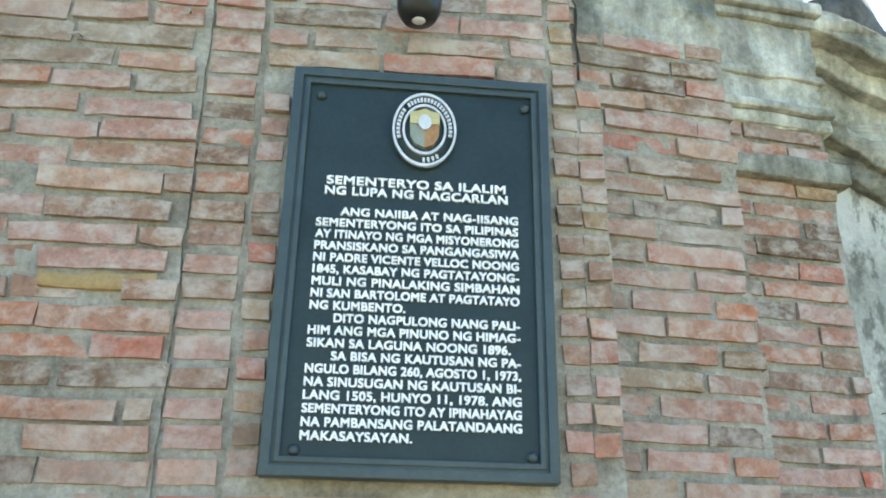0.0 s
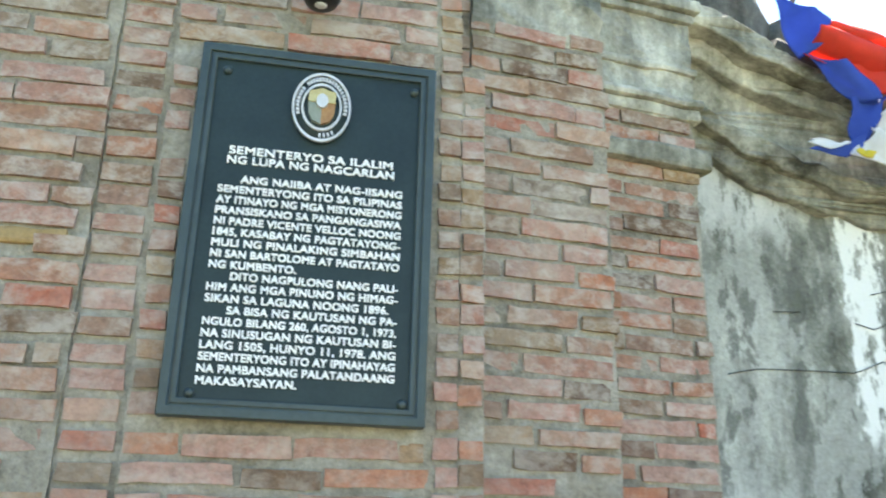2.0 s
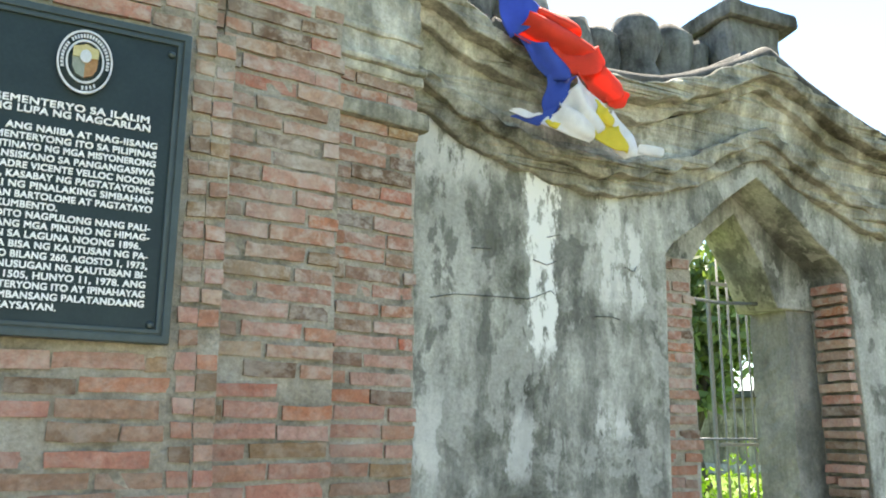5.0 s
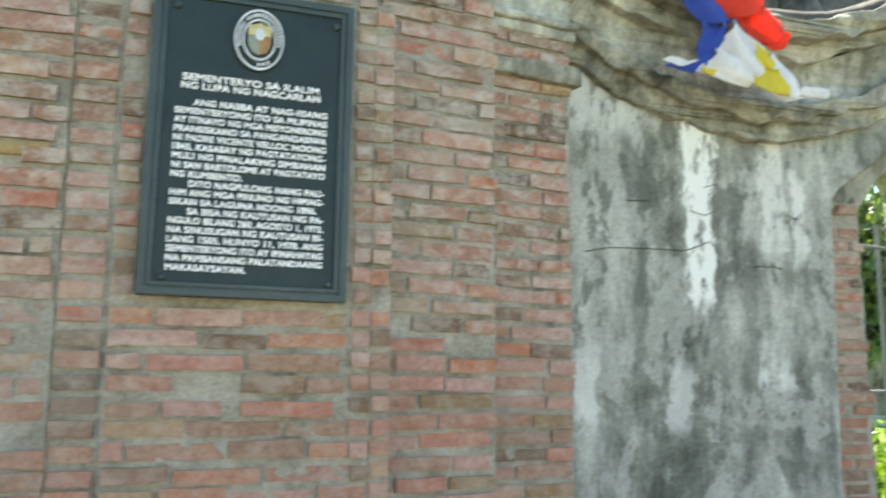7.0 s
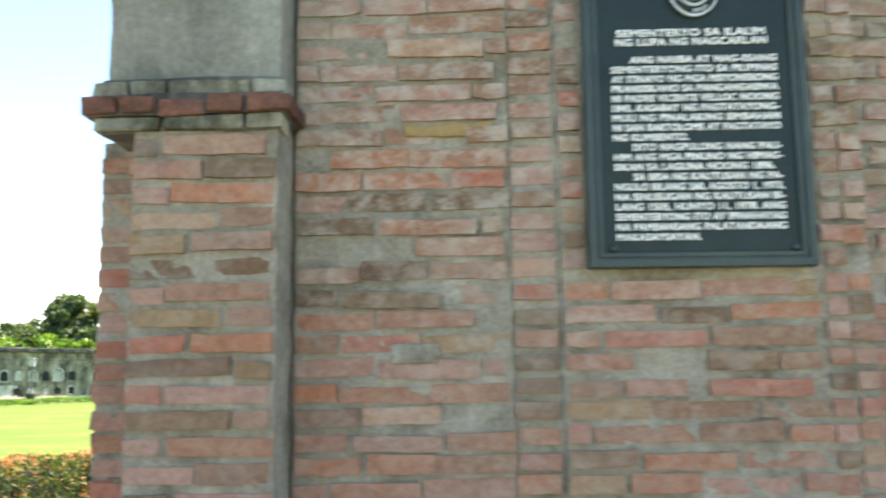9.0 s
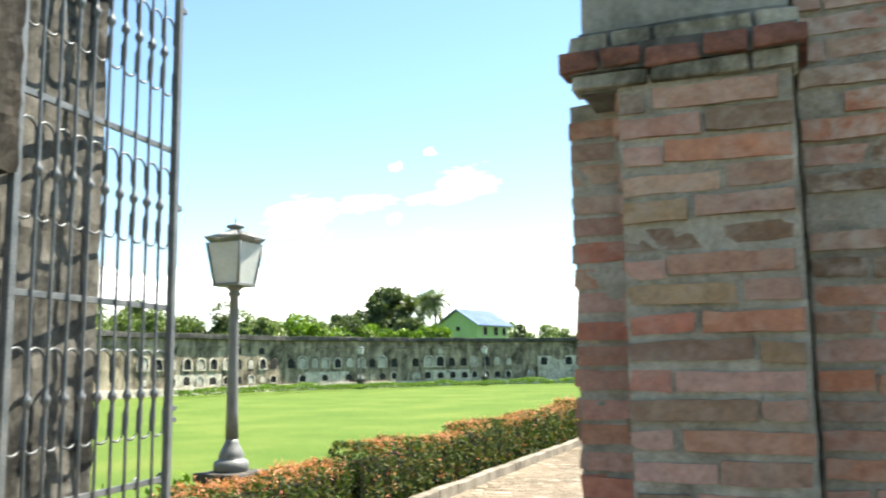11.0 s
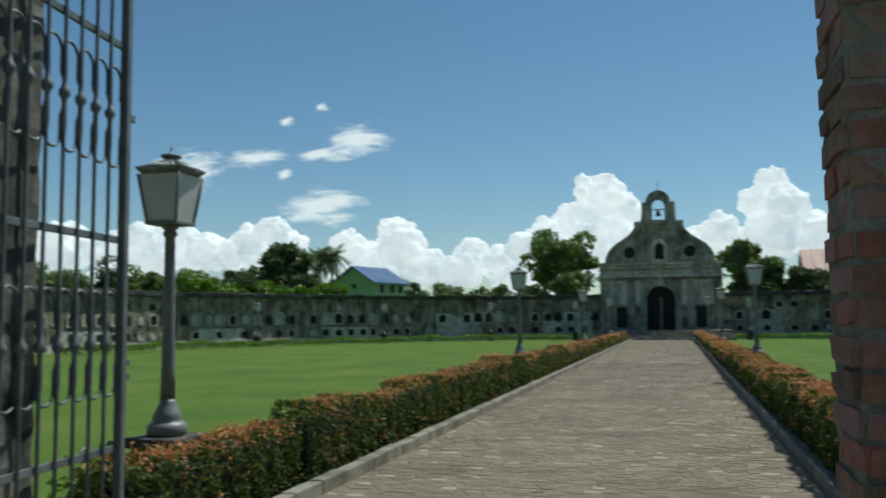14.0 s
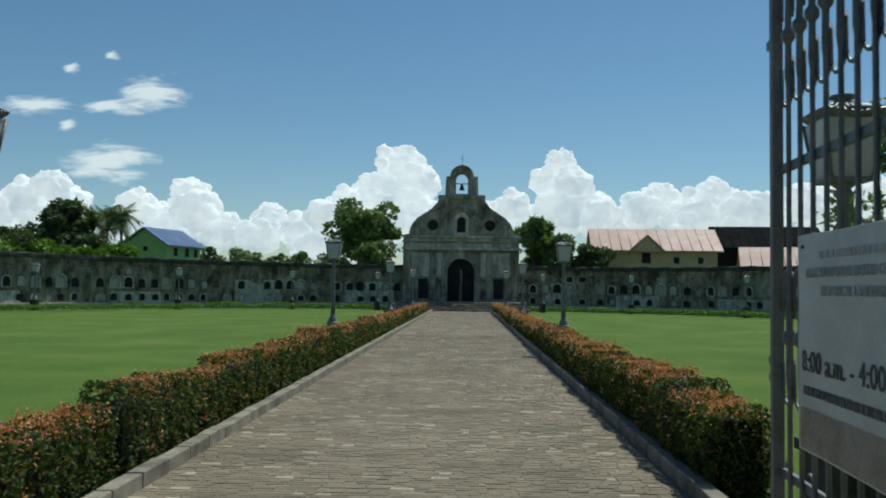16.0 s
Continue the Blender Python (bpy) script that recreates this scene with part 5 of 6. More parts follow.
# a black panel stands for the shade behind the door arch
part("doorway", box(-1.3, 1.3, 0.5, 0.79, 0, 4.3), M_OPENING_SHADE, chapel, "black panel painting the shade inside the door")
dl = part("door_leaf", box(-0.10, 0.10, 0.42, 0.48, 0.6, 3.3), M_OLDWALL, chapel)
for x in (-2.35, 2.35):
    part("round_window", plate("round_window", [[(x + 0.62 * math.cos(t_ * math.pi / 12), 6.95 + 0.62 * math.sin(t_ * math.pi / 12)) for t_ in range(24)],
                                              [(x + 0.45 * math.cos(t_ * math.pi / 12), 6.95 + 0.45 * math.sin(t_ * math.pi / 12)) for t_ in range(24)]], -0.10, 0.0, M_CHURCH), M_CHURCH, chapel)
    # black plates on the wall face paint the shade of window and niche
    part("window_opening", plate("window_opening", [[(x + 0.45 * math.cos(t_ * math.pi / 12), 6.95 + 0.45 * math.sin(t_ * math.pi / 12)) for t_ in range(24)]], -0.012, 0.0, M_OPENING_SHADE), M_OPENING_SHADE, chapel)
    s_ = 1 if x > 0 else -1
    part("side_niche", plate("side_niche", [[(s_ * 3.1 + u, v) for u, v in [(-0.4, 0.9), (0.4, 0.9), (0.4, 2.5)] + arc(0, 2.5, 0.4, 0, 180, 10)]], -0.012, 0.0, M_OPENING_SHADE), M_OPENING_SHADE, chapel)
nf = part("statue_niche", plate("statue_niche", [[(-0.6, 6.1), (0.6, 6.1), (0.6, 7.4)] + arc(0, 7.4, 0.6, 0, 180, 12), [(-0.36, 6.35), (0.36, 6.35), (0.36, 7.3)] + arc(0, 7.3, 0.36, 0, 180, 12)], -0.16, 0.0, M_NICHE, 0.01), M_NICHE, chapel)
# black plate in place of the shaded hollow behind the statue surround
part("niche_opening", plate("niche_opening", [[(-0.36, 6.35), (0.36, 6.35), (0.36, 7.3)] + arc(0, 7.3, 0.36, 0, 180, 12)], -0.012, 0.0, M_OPENING_SHADE), M_OPENING_SHADE, nf)
part("gable_arch", plate("gable_arch", [[(-1.0, 8.1)] + list(reversed(arc(0, 8.1, 1.0, 0, 180, 12, 0.55))) + [(0.8, 8.1)] + arc(0, 8.1, 0.8, 0, 180, 12, 0.38)], -0.18, 0.0, M_CHURCH, 0.01), M_CHURCH, chapel)
gl = [(x, z) for x, z in gable[1:]]
part("gable_coping", plate("gable_coping", [[(x + 0.16, z + 0.08) for x, z in gl] + [(x - 0.12, z - 0.08) for x, z in reversed(gl)]], -0.14, 0.8, M_CHURCH, 0.02), M_CHURCH, chapel)
part("gable_coping", plate("gable_coping", [[(-x - 0.16, z + 0.08) for x, z in gl] + [(-x + 0.12, z - 0.08) for x, z in reversed(gl)]], -0.14, 0.8, M_CHURCH, 0.02), M_CHURCH, chapel)
for k in range(4):
    setting("step", rough_up(box(CX - 5.2 - 0.05 * (3 - k), CX + 5.2 + 0.05 * (3 - k), 65.0 + 0.42 * k, 70.2, 0.17 * k - (0.1 if k == 0 else 0.0), 0.17 * (k + 1) - 0.003, 0.015), 0.008, 2, 3), M_STONE, "broad worn stone step before the chapel", "step")

# ---------------------------------------------------------------- beyond the wall


def tree(x, y, height, spread, crown_base, mat, seed, label, leaf=0.22, clumps=26, per=170, squash=0.75):
    r = np.random.default_rng(seed)
    t = empty("tree", pose(x, y, 0))
    tagged(t, label, "tree")
    trunk = [(0, 0, -0.3), (0.1 * spread * r.normal(), 0, crown_base * 0.6), (0.08 * spread * r.normal(), 0.1, crown_base + (height - crown_base) * 0.5)]
    part("trunk", tube(trunk, 0.3, 8, None, (0.045 * height, 0.033 * height, 0.012 * height)), M_BARK, t)
    cen = []
    ch = (height - crown_base)
    for k in range(clumps):
        d = r.normal(size=3)
        d /= np.linalg.norm(d)
        rad = r.uniform(0.15, 0.86)
        c = np.array([d[0] * spread * rad, d[1] * spread * rad, crown_base + ch * 0.5 + d[2] * ch * 0.5 * rad])
        cen.append(c)
        if k < 9:
            s0 = Vector(trunk[1])
            part("limb", tube([s0, (s0 + Vector(c)) / 2 + Vector((0, 0, 0.25)), Vector(c)], 0.1, 6, None, (0.02 * height, 0.012 * height, 0.004 * height)), M_BARK, t)
    pts = []
    for c in cen:
        rr = spread * r.uniform(0.20, 0.46)
        d = r.normal(size=(per, 3))
        d /= np.linalg.norm(d, axis=1, keepdims=True)
        pts.append(c + d * rr * r.uniform(0.55, 1.0, (per, 1)) * np.array([1, 1, squash]))
    part("crown", leaf_mesh("crown", np.vstack(pts), leaf, mat, r, 0.2), mat, t)
    return t


def palm(x, y, height, seed, label="tall coconut palm behind the wall"):
    r = random.Random(seed)
    t = empty("palm_tree", pose(x, y, 0))
    tagged(t, label, "palm")
    top = Vector((0.5 * r.uniform(-1, 1), 0.3, height))
    part("trunk", tube([(0, 0, -0.3), (top.x * 0.3, 0.1, height * 0.5), top], 0.15, 8, None, (0.2, 0.14, 0.11)), M_BARK, t)
    for k in range(22):
        a, lift = 2 * math.pi * k / 22 + r.uniform(-0.2, 0.2), r.uniform(-0.45, 1.0)
        L = r.uniform(1.9, 2.7)
        vs, fs = [], []
        prev = None
        n = 15
        for i in range(n + 1):
            u = i / n
            rad = L * u * (1 - 0.18 * u)
            c = top + Vector((math.cos(a) * rad, math.sin(a) * rad, lift * L * u * 1.0 - 0.75 * L * u * u * (0.45 + 0.35 * (1 - lift))))
            side = Vector((-math.sin(a), math.cos(a), 0))
            if i:
                w = 0.7 * math.sin(math.pi * min(1, u * 0.9 + 0.12)) + 0.05
                for sg in (-1, 1):
                    k0 = len(vs)
                    tip = c + side * sg * w + Vector((math.cos(a), math.sin(a), 0)) * 0.22 - Vector((0, 0, 0.28 * w))
                    vs += [prev, c, tip]
                    fs.append((k0, k0 + 1, k0 + 2))
            prev = c
        part("frond", mesh_of("frond", vs, fs, M_LEAF_DARK), M_LEAF_DARK, t)


def aim(px, depth):
    """x of a place that lies so far along the walk, from its bearing seen from the gateway."""
    return -2.87 + depth * ((px - 784) / 1530 - 0.0279)


tree(aim(645, 90), 88.6, 11.3, 4.3, 3.6, M_LEAF, 1, "broad leafy green tree behind the chapel", 0.3, 42, 210)
tree(aim(655, 84), 82.6, 6.6, 2.2, 2.6, M_LEAF, 2, "small leafy tree behind the burial wall", 0.24, 20, 150)
tree(aim(952, 92), 90.6, 10.0, 3.2, 3.5, M_LEAF, 3, "leafy green tree behind the chapel", 0.3, 34, 200)
tree(aim(1000, 84), 82.6, 7.2, 2.2, 2.5, M_LEAF_DARK, 4, "dark green tree behind the burial wall", 0.26, 22, 170)
tree(aim(1045, 84), 82.6, 6.6, 2.4, 2.0, M_LEAF_DARK, 5, "dark green bushy tree behind the burial wall", 0.26, 22, 170)
tree(aim(108, 80), 78.6, 10.8, 3.4, 3.0, M_LEAF_DARK, 6, "tall dark green tree beside the palms", 0.28, 34, 200)
tree(aim(140, 78), 76.6, 8.0, 2.4, 2.6, M_LEAF_DARK, 7, "dark green tree beside the palms", 0.28, 22, 170)
palm(aim(212, 82), 80.6, 8.4, 1)
palm(aim(176, 84), 82.6, 8.2, 2)
palm(aim(160, 80), 78.6, 7.4, 3)
for k, (px, dep, h, sp, mt) in enumerate(((200, 76, 5.6, 2.4, M_LEAF_LIGHT), (150, 74, 5.4, 2.2, M_LEAF_LIGHT), (85, 73, 5.6, 2.2, M_LEAF_LIGHT), (20, 72, 7.2, 2.8, M_LEAF_DARK), (-20, 70, 5.8, 2.4, M_LEAF_LIGHT), (-60, 70, 6.6, 2.8, M_LEAF), (-95, 66, 6.2, 2.6, M_LEAF_LIGHT), (-130, 66, 6.8, 2.8, M_LEAF), (-170, 63, 6.2, 2.6, M_LEAF),
                                          (-210, 62, 6.4, 2.6, M_LEAF), (-300, 62, 7.0, 3.0, M_LEAF_DARK), (-400, 60, 7.0, 3.0, M_LEAF), (-520, 56, 8.0, 3.0, M_LEAF), (-660, 52, 8.0, 3.2, M_LEAF))):
    tree(aim(px, dep), dep - 1.4, h, sp, 1.6, mt, 30 + k, "leafy green tree crowding behind the burial wall", 0.2, 30, 210)
for k in range(26):
    px = 322 + k * 11 + (k * 37) % 9
    dep = 140 + (k * 29) % 40
    tree(aim(px, dep), dep, 7.6 + ((k * 13) % 7) * 0.5 - 0.05 * k, 2.6 + (k % 3) * 0.6, 1.5, M_LEAF_DARK if k % 2 else M_LEAF, 160 + k, "far green tree on the skyline", 0.34, 18, 80)
for k in range(6):
    dep = 130
    tree(aim(1250 + k * 60, dep), dep, 7 + (k % 3), 3.4, 2.5, M_LEAF_DARK, 90 + k, "far dark green tree behind the houses", 0.4, 14, 80)
for k, (x, y) in enumerate(((9.5, 16), (13, 20), (16, 14), (12.0, 27), (19, 24))):
    tree(x, y, 8.5 - 0.5 * (k % 3), 3.0, 2.2, M_LEAF, 120 + k, "leafy green garden tree seen through the side arch", 0.2, 26, 190)

# houses
M_GREENWALL = two_scale("pale_green_wall", [(0.3, (0.26, 0.42, 0.17)), (0.7, (0.32, 0.48, 0.22))], [(0.3, grey(0.9)), (0.7, grey(1.05))], 0.8, 12)
M_BLUEROOF = two_scale("blue_metal_roof", [(0.3, (0.09, 0.15, 0.28)), (0.7, (0.15, 0.21, 0.33))], [(0.3, grey(0.9)), (0.7, grey(1.05))], 0.6, 9, 0.75, 0.2, 0.02, 0.0, 0.1)
M_CREAM = two_scale("cream_wall", [(0.3, (0.42, 0.34, 0.20)), (0.7, (0.52, 0.43, 0.27))], [(0.3, grey(0.9)), (0.7, grey(1.05))], 0.8, 12)
M_PINKROOF = two_scale("faded_red_roof", [(0.3, (0.34, 0.19, 0.155)), (0.55, (0.44, 0.27, 0.225)), (0.75, (0.54, 0.37, 0.32))], [(0.3, grey(0.85)), (0.7, grey(1.1))], 0.5, 8, 0.6)
M_DARKROOF = two_scale("dark_roof", [(0.3, grey(0.012)), (0.7, grey(0.024))], [(0.3, grey(0.9)), (0.7, grey(1.1))], 0.6, 9, 0.9, 0.3, 0.01, 0.0, 0.0)


def house(m, w, d, eave, ridge, wall, roof, label, windows, over=0.5):
    """A house with its ridge along x; the gables close the ends."""
    h = empty("house", m)
    tagged(h, label, "house")
    g = [(-d / 2, 0), (d / 2, 0), (d / 2, eave), (0, ridge), (-d / 2, eave)]
    vs = [(x, y, z) for x in (-w / 2, w / 2) for y, z in g]
    fs = [tuple(range(5)), tuple(range(9, 4, -1))] + [(i, i + 5, (i + 1) % 5 + 5, (i + 1) % 5) for i in range(5)]
    part("wall", mesh_of("wall", vs, fs, wall), wall, h)
    sl = (ridge - eave) / (d / 2)
    for sg in (-1, 1):
        bm = bmesh.new()
        e = d / 2 + over
        q = [(-w / 2 - over, 0, ridge + 0.02), (w / 2 + over, 0, ridge + 0.02), (w / 2 + over, sg * e, ridge - sl * e + 0.02), (-w / 2 - over, sg * e, ridge - sl * e + 0.02)]
        lo = [bm.verts.new(v) for v in q]
        hi = [bm.verts.new((v[0], v[1], v[2] + 0.14)) for v in q]
        bm.faces.new(lo)
        bm.faces.new(hi)
        for i in range(4):
            bm.faces.new((lo[i], lo[(i + 1) % 4], hi[(i + 1) % 4], hi[i]))
        bmesh.ops.recalc_face_normals(bm, faces=bm.faces[:])
        rf = part("roof", bm, roof, h)
        n = int(w / 0.9)
        for i in range(n):
            x = -w / 2 + (i + 0.5) * w / n
            part("roof_rib", tube([(x, 0, ridge + 0.17), (x, sg * e, ridge - sl * e + 0.17)], 0.035, 5), roof, rf)
    for x, z, ww, hh in windows:
        win = part("window", box(x - ww / 2, x + ww / 2, -d / 2 - 0.06, -d / 2 - 0.005, z, z + hh, 0.01), M_NICHE, h)
        part("pane", box(x - ww / 2 + 0.08, x + ww / 2 - 0.08, -d / 2 - 0.075, -d / 2 - 0.062, z + 0.08, z + hh - 0.08), M_OPENING_SHADE, win)
    return h


green_house = house(pose(aim(282, 98), 97, 0, 0, 0, 74), 6.4, 5.6, 6.3, 8.0, M_GREENWALL, M_BLUEROOF, "pale green house with a blue metal roof", ((-1.6, 4.9, 0.9, 1.1), (0.6, 4.9, 0.9, 1.1), (2.3, 4.9, 0.8, 1.1)))
part("gable_window", box(-3.26, -3.205, -0.3, 0.2, 5.5, 6.0), M_OPENING_SHADE, green_house)
cream_house = house(pose(aim(1150, 88), 87, 0, 0, 0, -3), 11.6, 7.0, 5.85, 7.9, M_CREAM, M_PINKROOF, "cream house with a long faded red roof", ((-1.0, 4.4, 1.0, 1.2), (1.9, 4.4, 0.7, 0.8), (4.2, 4.4, 0.7, 0.8)))
bm = bmesh.new()
for y in (-4.25, -2.0):
    for x, z in ((-2.5, 5.6), (-1.0, 7.1), (0.5, 5.6)):
        bm.verts.new((x, y, z))
bm.verts.ensure_lookup_table()
for f in ((0, 1, 2), (5, 4, 3), (0, 3, 4, 1), (1, 4, 5, 2), (2, 5, 3, 0)):
    bm.faces.new([bm.verts[i] for i in f])
part("dormer", bm, M_CREAM, cream_house)
for sg in (-1, 1):
    part("dormer_roof", tube([(-1.0, -4.3, 7.2), (-1.0 + sg * 1.75, -4.3, 5.5)], 0.12, 6), M_PINKROOF, cream_house)
house(pose(aim(1345, 100), 99, 0, 0, 0, -6), 11.0, 9.0, 6.8, 9.2, M_DARKROOF, M_DARKROOF, "dark barn roof behind the burial wall", ())
house(pose(aim(1360, 84), 83, 0, 0, 0, -14), 5.0, 5.0, 4.4, 6.0, M_CREAM, M_PINKROOF, "small house with a faded red roof", ())

# ---------------------------------------------------------------- clouds
M_CLOUD, n_, l_, b_ = material("cloud_white", 1.0, 0, 0.0)
b_.inputs["Base Color"].default_value = (0.30, 0.30, 0.30, 1)
l_.new(ramp(n_, l_, noise_tex(n_, l_, position(n_), 0.02, 8, 0.65), [(0.32, (0.66, 0.73, 0.80)), (0.6, (0.95, 0.98, 1.0))]), b_.inputs["Emission Color"])
b_.inputs["Emission Strength"].default_value = 0.80
M_WISP, n_, l_, b_ = material("thin_cloud", 1.0, 0, 0.0)
em_ = n_.new("ShaderNodeEmission")
em_.inputs["Color"].default_value = (0.95, 0.98, 1.0, 1)
em_.inputs["Strength"].default_value = 0.95
clear_ = n_.new("ShaderNodeBsdfTransparent")
ms_ = n_.new("ShaderNodeMixShader")
uv_ = n_.new("ShaderNodeUVMap").outputs[0]
ray_ = n_.new("ShaderNodeVectorMath")
ray_.operation = "LENGTH"
l_.new(uv_, ray_.inputs[0])
puff_ = noise_tex(n_, l_, position(n_), 0.03, 9, 0.6, (0.42, 1, 2.0), 0.4)
body_ = calc(n_, l_, "SUBTRACT", calc(n_, l_, "MULTIPLY", puff_, 2.0), ray_.outputs["Value"])
l_.new(calc(n_, l_, "MULTIPLY", fade(n_, l_, body_, 0.08, 0.8), 0.85), ms_.inputs[0])
l_.new(clear_.outputs[0], ms_.inputs[1])
l_.new(em_.outputs[0], ms_.inputs[2])
l_.new(ms_.outputs[0], n_["Material Output"].inputs["Surface"])
FAR = 1500.0
ICO = {}
for level in (2, 4):
    ico = bmesh.new()
    bmesh.ops.create_icosphere(ico, subdivisions=level, radius=1.0)
    ICO[level] = (np.array([v.co[:] for v in ico.verts]), np.array([[v.index for v in f.verts] for f in ico.faces]))
    ico.free()
rc = np.random.default_rng(4)


def thin_cloud(lobes, label, k):
    """A far sheet of vapour, dense in its middle and fading out to its edge."""
    x0, x1 = min(q[0] - q[2] * 1.7 for q in lobes), max(q[0] + q[2] * 1.7 for q in lobes)
    y0, y1 = min(q[1] - q[2] * 1.3 for q in lobes), max(q[1] + q[2] * 1.3 for q in lobes)
    vs, fs, uvs, rows = [], [], [], 8
    for i in range(rows + 1):
        for j in range(rows + 1):
            u, v = j / rows, i / rows
            vs.append((aim(x0 + (x1 - x0) * u, FAR), FAR + 6 * math.sin(u * 5 + v * 3), 1.6 + (519 - (y0 + (y1 - y0) * v)) * k))
            uvs.append((u * 2 - 1, v * 2 - 1))
    for i in range(rows):
        for j in range(rows):
            a = i * (rows + 1) + j
            fs.append((a, a + 1, a + rows + 2, a + rows + 1))
    me = mesh_of("backdrop_cloud", vs, fs, M_WISP)
    layer = me.uv_layers.new(name="spread")
    for lp in me.loops:
        layer.data[lp.index].uv = uvs[lp.vertex_index]
    return tagged(part("backdrop_cloud", me, M_WISP), label, "cloud", kind="structure")


def cloud(lobes, label="bright white cumulus cloud low over the trees", bumps=15, wispy=False):
    """lobes: (bearing, height, radius) as seen from the gateway."""
    vs, fs, base = [], [], 0
    k = FAR / 1530.0
    if wispy:
        return thin_cloud(lobes, label, k)
    for px, py, r in lobes:
        for j in range(bumps):
            a = rc.uniform(0, 2 * math.pi)
            q = rc.uniform(0.55, 0.98)
            dx, dz, s = (0, 0, 0.92) if j == 0 else (math.cos(a) * q, math.sin(a) * q * 0.85, rc.uniform(0.10, 0.34))
            sq = np.array([1.05, 1.0, 0.92])
            c = np.array([aim(px + dx * r, FAR), FAR + rc.normal() * r * 0.35 * k, 1.6 + (519 - py + dz * r) * k])
            ball, tris = ICO[4 if j == 0 else 2]
            w = ball * r * s * k * sq
            shift = c * 0.013
            nz = np.array([noise.fractal(Vector(q_ * 1.9 + shift), 0.9, 2.1, 5) for q_ in ball]) * 0.30
            vs.append(c + w * (1 + nz[:, None]))
            fs.append(tris + base)
            base += len(ball)
    cm = M_CLOUD
    me = mesh_of("backdrop_cloud", np.vstack(vs).tolist(), np.vstack(fs).tolist(), cm)
    for p in me.polygons:
        p.use_smooth = True
    ob = part("backdrop_cloud", me, cm)
    return tagged(ob, label, "cloud", kind="structure")


cloud([(705, 300, 42), (735, 330, 40), (665, 345, 42), (620, 370, 40), (580, 395, 40), (690, 385, 60), (750, 390, 40), (530, 415, 36), (475, 395, 30), (460, 425, 40), (640, 430, 60), (560, 445, 50)])
cloud([(990, 290, 26), (970, 325, 32), (1010, 335, 36), (1000, 375, 48), (1050, 385, 40), (905, 375, 34), (870, 395, 40), (940, 400, 40)])
cloud([(1165, 350, 30), (1130, 375, 40), (1200, 375, 40), (1260, 345, 34), (1235, 375, 44), (1300, 370, 40), (1350, 375, 44), (1400, 360, 40), (1090, 395, 30), (1450, 370, 50), (1540, 360, 50), (1620, 380, 60)])
cloud([(330, 355, 34), (350, 385, 44), (320, 400, 40), (235, 375, 32), (260, 400, 40), (385, 420, 40), (290, 430, 44), (210, 410, 30)])
cloud([(85, 345, 34), (40, 365, 38), (110, 375, 38), (0, 385, 40), (-60, 380, 44), (-130, 360, 44), (-200, 350, 40), (-190, 390, 60), (-280, 380, 60), (60, 410, 50), (-380, 360, 60), (-500, 370, 60), (-640, 350, 70)])
WISP = "thin flat white cloud drifting in blue sky"
cloud([(-20, 192, 14), (60, 200, 16), (120, 203, 10)], WISP, wispy=True)
cloud([(120, 198, 10), (190, 197, 14), (250, 192, 10)], WISP, wispy=True)
cloud([(190, 150, 12), (235, 168, 18), (275, 180, 24), (310, 176, 12)], WISP, wispy=True)
cloud([(110, 296, 20), (150, 293, 26), (200, 297, 28), (245, 295, 20), (185, 312, 24), (145, 270, 14), (240, 272, 14), (260, 268, 10)], WISP, wispy=True)
cloud([(103, 130, 10), (115, 128, 8)], WISP, wispy=True)
cloud([(178, 106, 9), (186, 108, 7)], WISP, wispy=True)
cloud([(100, 233, 11), (112, 233, 8)], WISP, wispy=True)
cloud([(-55, 195, 26), (-100, 190, 22), (-130, 230, 30), (-170, 215, 30)], WISP, wispy=True)


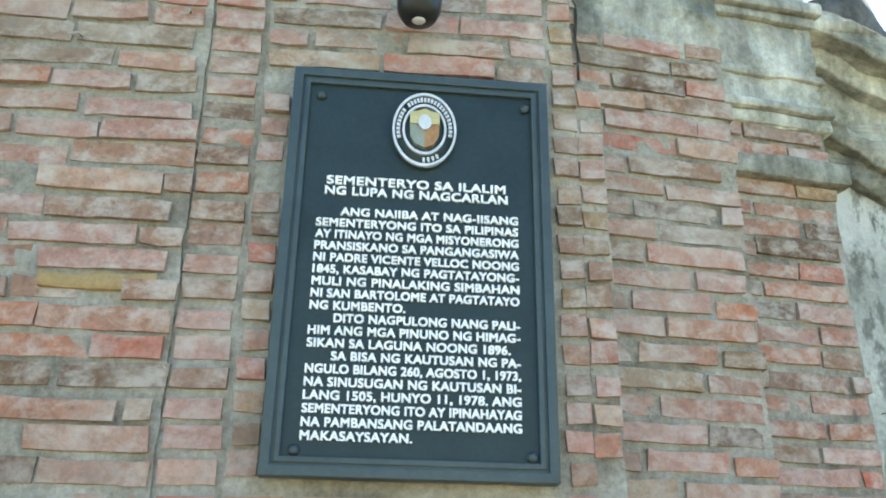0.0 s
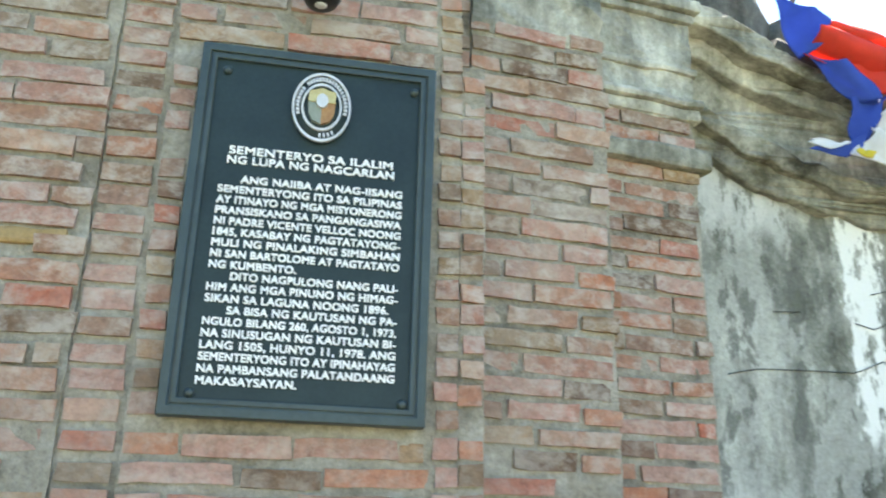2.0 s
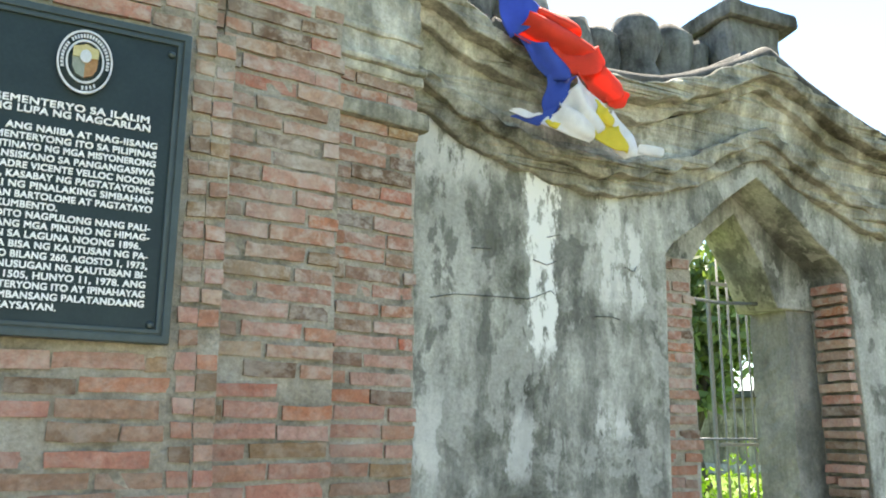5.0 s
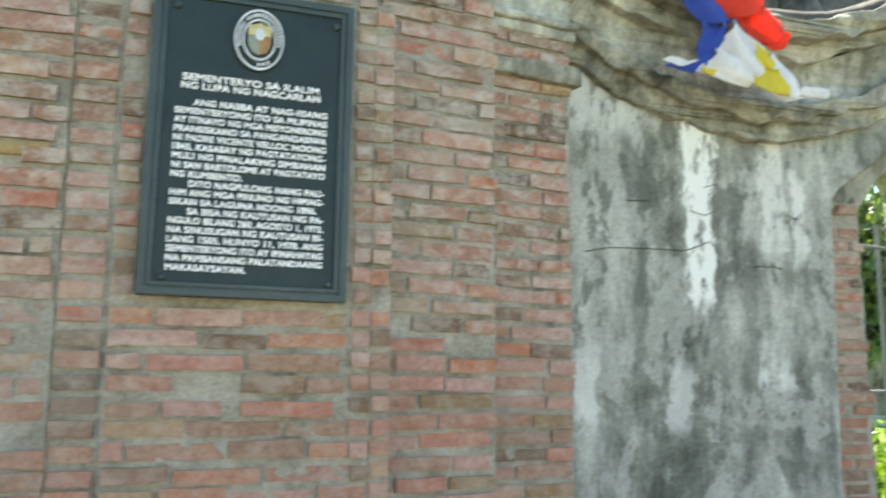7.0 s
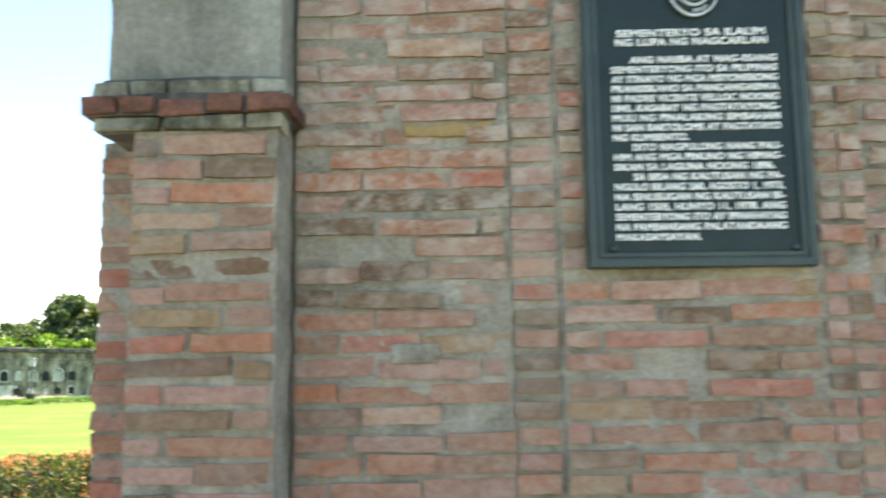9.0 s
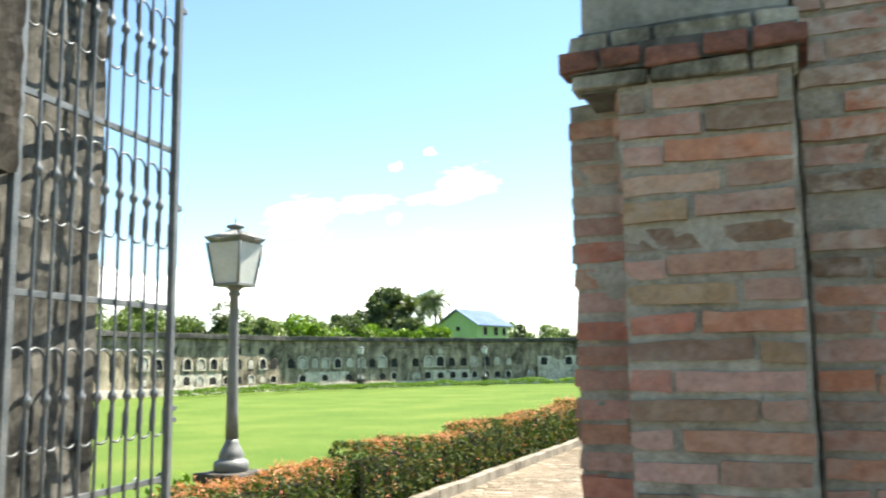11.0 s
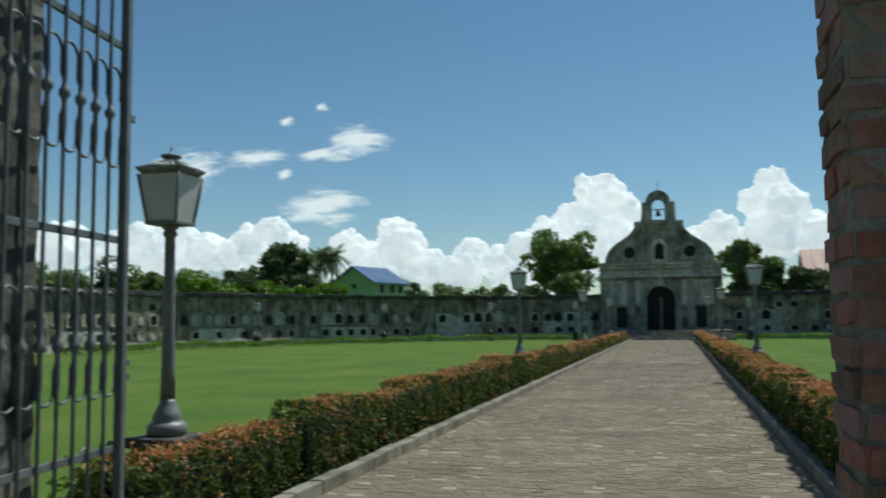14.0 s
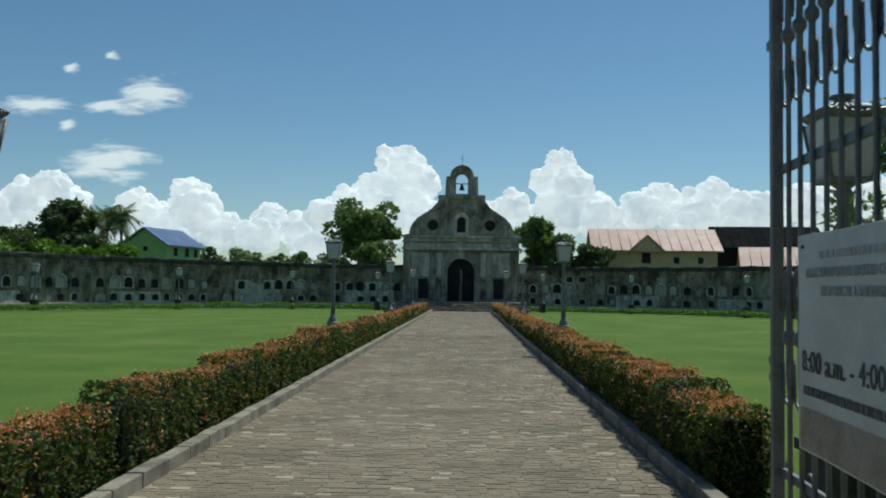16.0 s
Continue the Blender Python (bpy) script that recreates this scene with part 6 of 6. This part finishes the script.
def lay_all():
    lay(wall_panel, pose(-0.412, 0, 0), 0.775, 0.3, 1.90)
    lay(wall_panel, pose(-0.412, 0, 0), 0.07, 1.915, 2.99, 0.003, short=True)
    lay(wall_panel, pose(-0.412, 0, 0), 0.775, 3.0, 4.2)
    lay(wall_panel, pose(0.366, 0, 0), 0.068, 0.3, 4.2, 0.002, short=True)
    lay(panel_edge, pose(0.437, 0, 0), 0.07, 0.3, 3.02, 0.003, short=True)
    lay(wall_left, pose(-1.236, 0, 0), 0.66, 0.3, 4.2)
    lay(wall_strip, pose(-0.566, 0.012, 0), 0.145, 0.3, 4.2, 0.004, short=True)
    lay(gate_pier, pose(-1.68, -0.19, 0), 0.43, 0.3, 2.35, 0.003)
    lay(gate_jamb, pose(-1.855, 0.0, 0), 0.17, 0.3, 2.36, 0.008, short=True)
    lay(gate_jamb, pose(-1.855, 0.28, 0, 0, 0, -90), 0.28, 0.3, 2.36, 0.006)
    lay(gate_pier, pose(-1.68, 0.56, 0, 0, 0, -90), 0.28, 0.3, 2.36, 0.004)
    lay(gate_pier, pose(-1.68, 0.0, 0, 0, 0, -90), 0.19, 0.3, 2.35, 0.004, short=True)
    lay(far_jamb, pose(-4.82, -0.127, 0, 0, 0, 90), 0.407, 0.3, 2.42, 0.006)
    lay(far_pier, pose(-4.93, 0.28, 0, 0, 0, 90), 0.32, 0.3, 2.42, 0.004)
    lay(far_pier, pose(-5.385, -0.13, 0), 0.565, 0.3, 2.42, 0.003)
    lay(wall_gap, pose(0.437, 0.205, 0), 0.07, 0.6, 4.2, 0.004, short=True)
    lay(wall_wing, WING, 0.50, 0.6, 3.38)
    lay(side_pier, SIDE, 0.46, 0.6, 2.99, 0.003)
    lay(side_pier, SIDE, 0.46, 3.07, 3.21, 0.003)
    lay(side_order, pose(3.22, 1.12, 0), 0.43, 0.9, 2.70, 0.03, skip=0.05)
    lay(wall_plaster, pose(2 * AX - 3.22, 0.87, 0, 0, 0, 90), 0.25, 0.9, 2.66, 0.012, short=True)


lay_all()

# ---------------------------------------------------------------- paving of the walk


def paving_material():
    m, n, l, b = material("worn_paving", 0.85, 0, 0.25)
    p = position(n)
    isl = n.new("ShaderNodeNewGeometry").outputs["Random Per Island"]
    rnd = n.new("ShaderNodeObjectInfo").outputs["Random"]
    ad = n.new("ShaderNodeMath")
    ad.operation = "ADD"
    fr = n.new("ShaderNodeMath")
    fr.operation = "FRACT"
    l.new(isl, ad.inputs[0])
    l.new(rnd, ad.inputs[1])
    l.new(ad.outputs[0], fr.inputs[0])
    base = ramp(n, l, fr.outputs[0], [(0.0, (0.19, 0.152, 0.105)), (0.4, (0.215, 0.175, 0.124)), (0.8, (0.24, 0.198, 0.143)), (0.93, (0.275, 0.232, 0.17)), (1.0, (0.44, 0.38, 0.29))])
    f = noise_tex(n, l, p, 38, 8, 0.7)
    col = mix(n, l, 1.0, base, ramp(n, l, f, [(0.3, grey(0.7)), (0.7, grey(1.2))]), "MULTIPLY")
    big = ramp(n, l, noise_tex(n, l, p, 0.8, 6, 0.65), [(0.35, grey(0.72)), (0.65, grey(1.15))])
    l.new(mix(n, l, 1.0, col, big, "MULTIPLY"), b.inputs["Base Color"])
    bump(n, l, b, f, 0.5, 0.006)
    return m


M_PAVING = paving_material()
path_ob = bpy.data.objects["path"]
PAVER = {}
for length in (0.08, 0.12, 0.16, 0.19):
    for k in range(2):
        bm = box(0, length, 0, 0.076, -0.03, 0, 0.005)
        for v in bm.verts:
            v.co += Vector(noise.noise_vector(v.co * 22 + Vector((k * 7.0, length * 40, 1)))) * 0.0032
        me = bpy.data.meshes.new("paving_stone")
        bm.to_mesh(me)
        bm.free()
        me.materials.append(M_PAVING)
        PAVER[(length, k)] = me
rp = random.Random(8)
pv, pf = [], []
y = 1.45
while y < 64.9:
    x = -5.50
    near = 5.0 <= y <= 5.9
    deep = 0.083 if y < 30 else 0.14
    while x < -1.16:
        q = rp.choice((0.08, 0.12, 0.16, 0.16, 0.19))
        if x + q > -1.06:
            q = 0.08
        dz = rp.uniform(-0.0022, 0.0022)
        if near:
            ob = new("paving_stone", PAVER[(q, rp.randrange(2))])
            ob.matrix_basis = pose(x, y, dz + 0.0, rp.uniform(-0.8, 0.8), rp.uniform(-0.8, 0.8), rp.uniform(-1.5, 1.5))
            ob.parent = path_ob
        else:
            j = [rp.uniform(-0.005, 0.005) for _ in range(4)]
            k0 = len(pv)
            x1, y1, g = x + q, y + deep - 0.008, 0.004
            lo = [(x + j[0], y + j[1], -0.009), (x1 + j[2], y + j[1], -0.009), (x1 + j[2], y1 + j[3], -0.009), (x + j[0], y1 + j[3], -0.009)]
            hi = [(x + j[0] + g, y + j[1] + g, dz), (x1 + j[2] - g, y + j[1] + g, dz), (x1 + j[2] - g, y1 + j[3] - g, dz), (x + j[0] + g, y1 + j[3] - g, dz)]
            pv += lo + hi
            pf += [(k0 + 4, k0 + 5, k0 + 6, k0 + 7)] + [(k0 + i, k0 + (i + 1) % 4, k0 + 4 + (i + 1) % 4, k0 + 4 + i) for i in range(4)]
        x += q + rp.uniform(0.007, 0.012)
    y += deep
tagged(part("paving_rest", mesh_of("paving_rest", pv, pf, M_PAVING), M_PAVING, path_ob), kind="stuff")
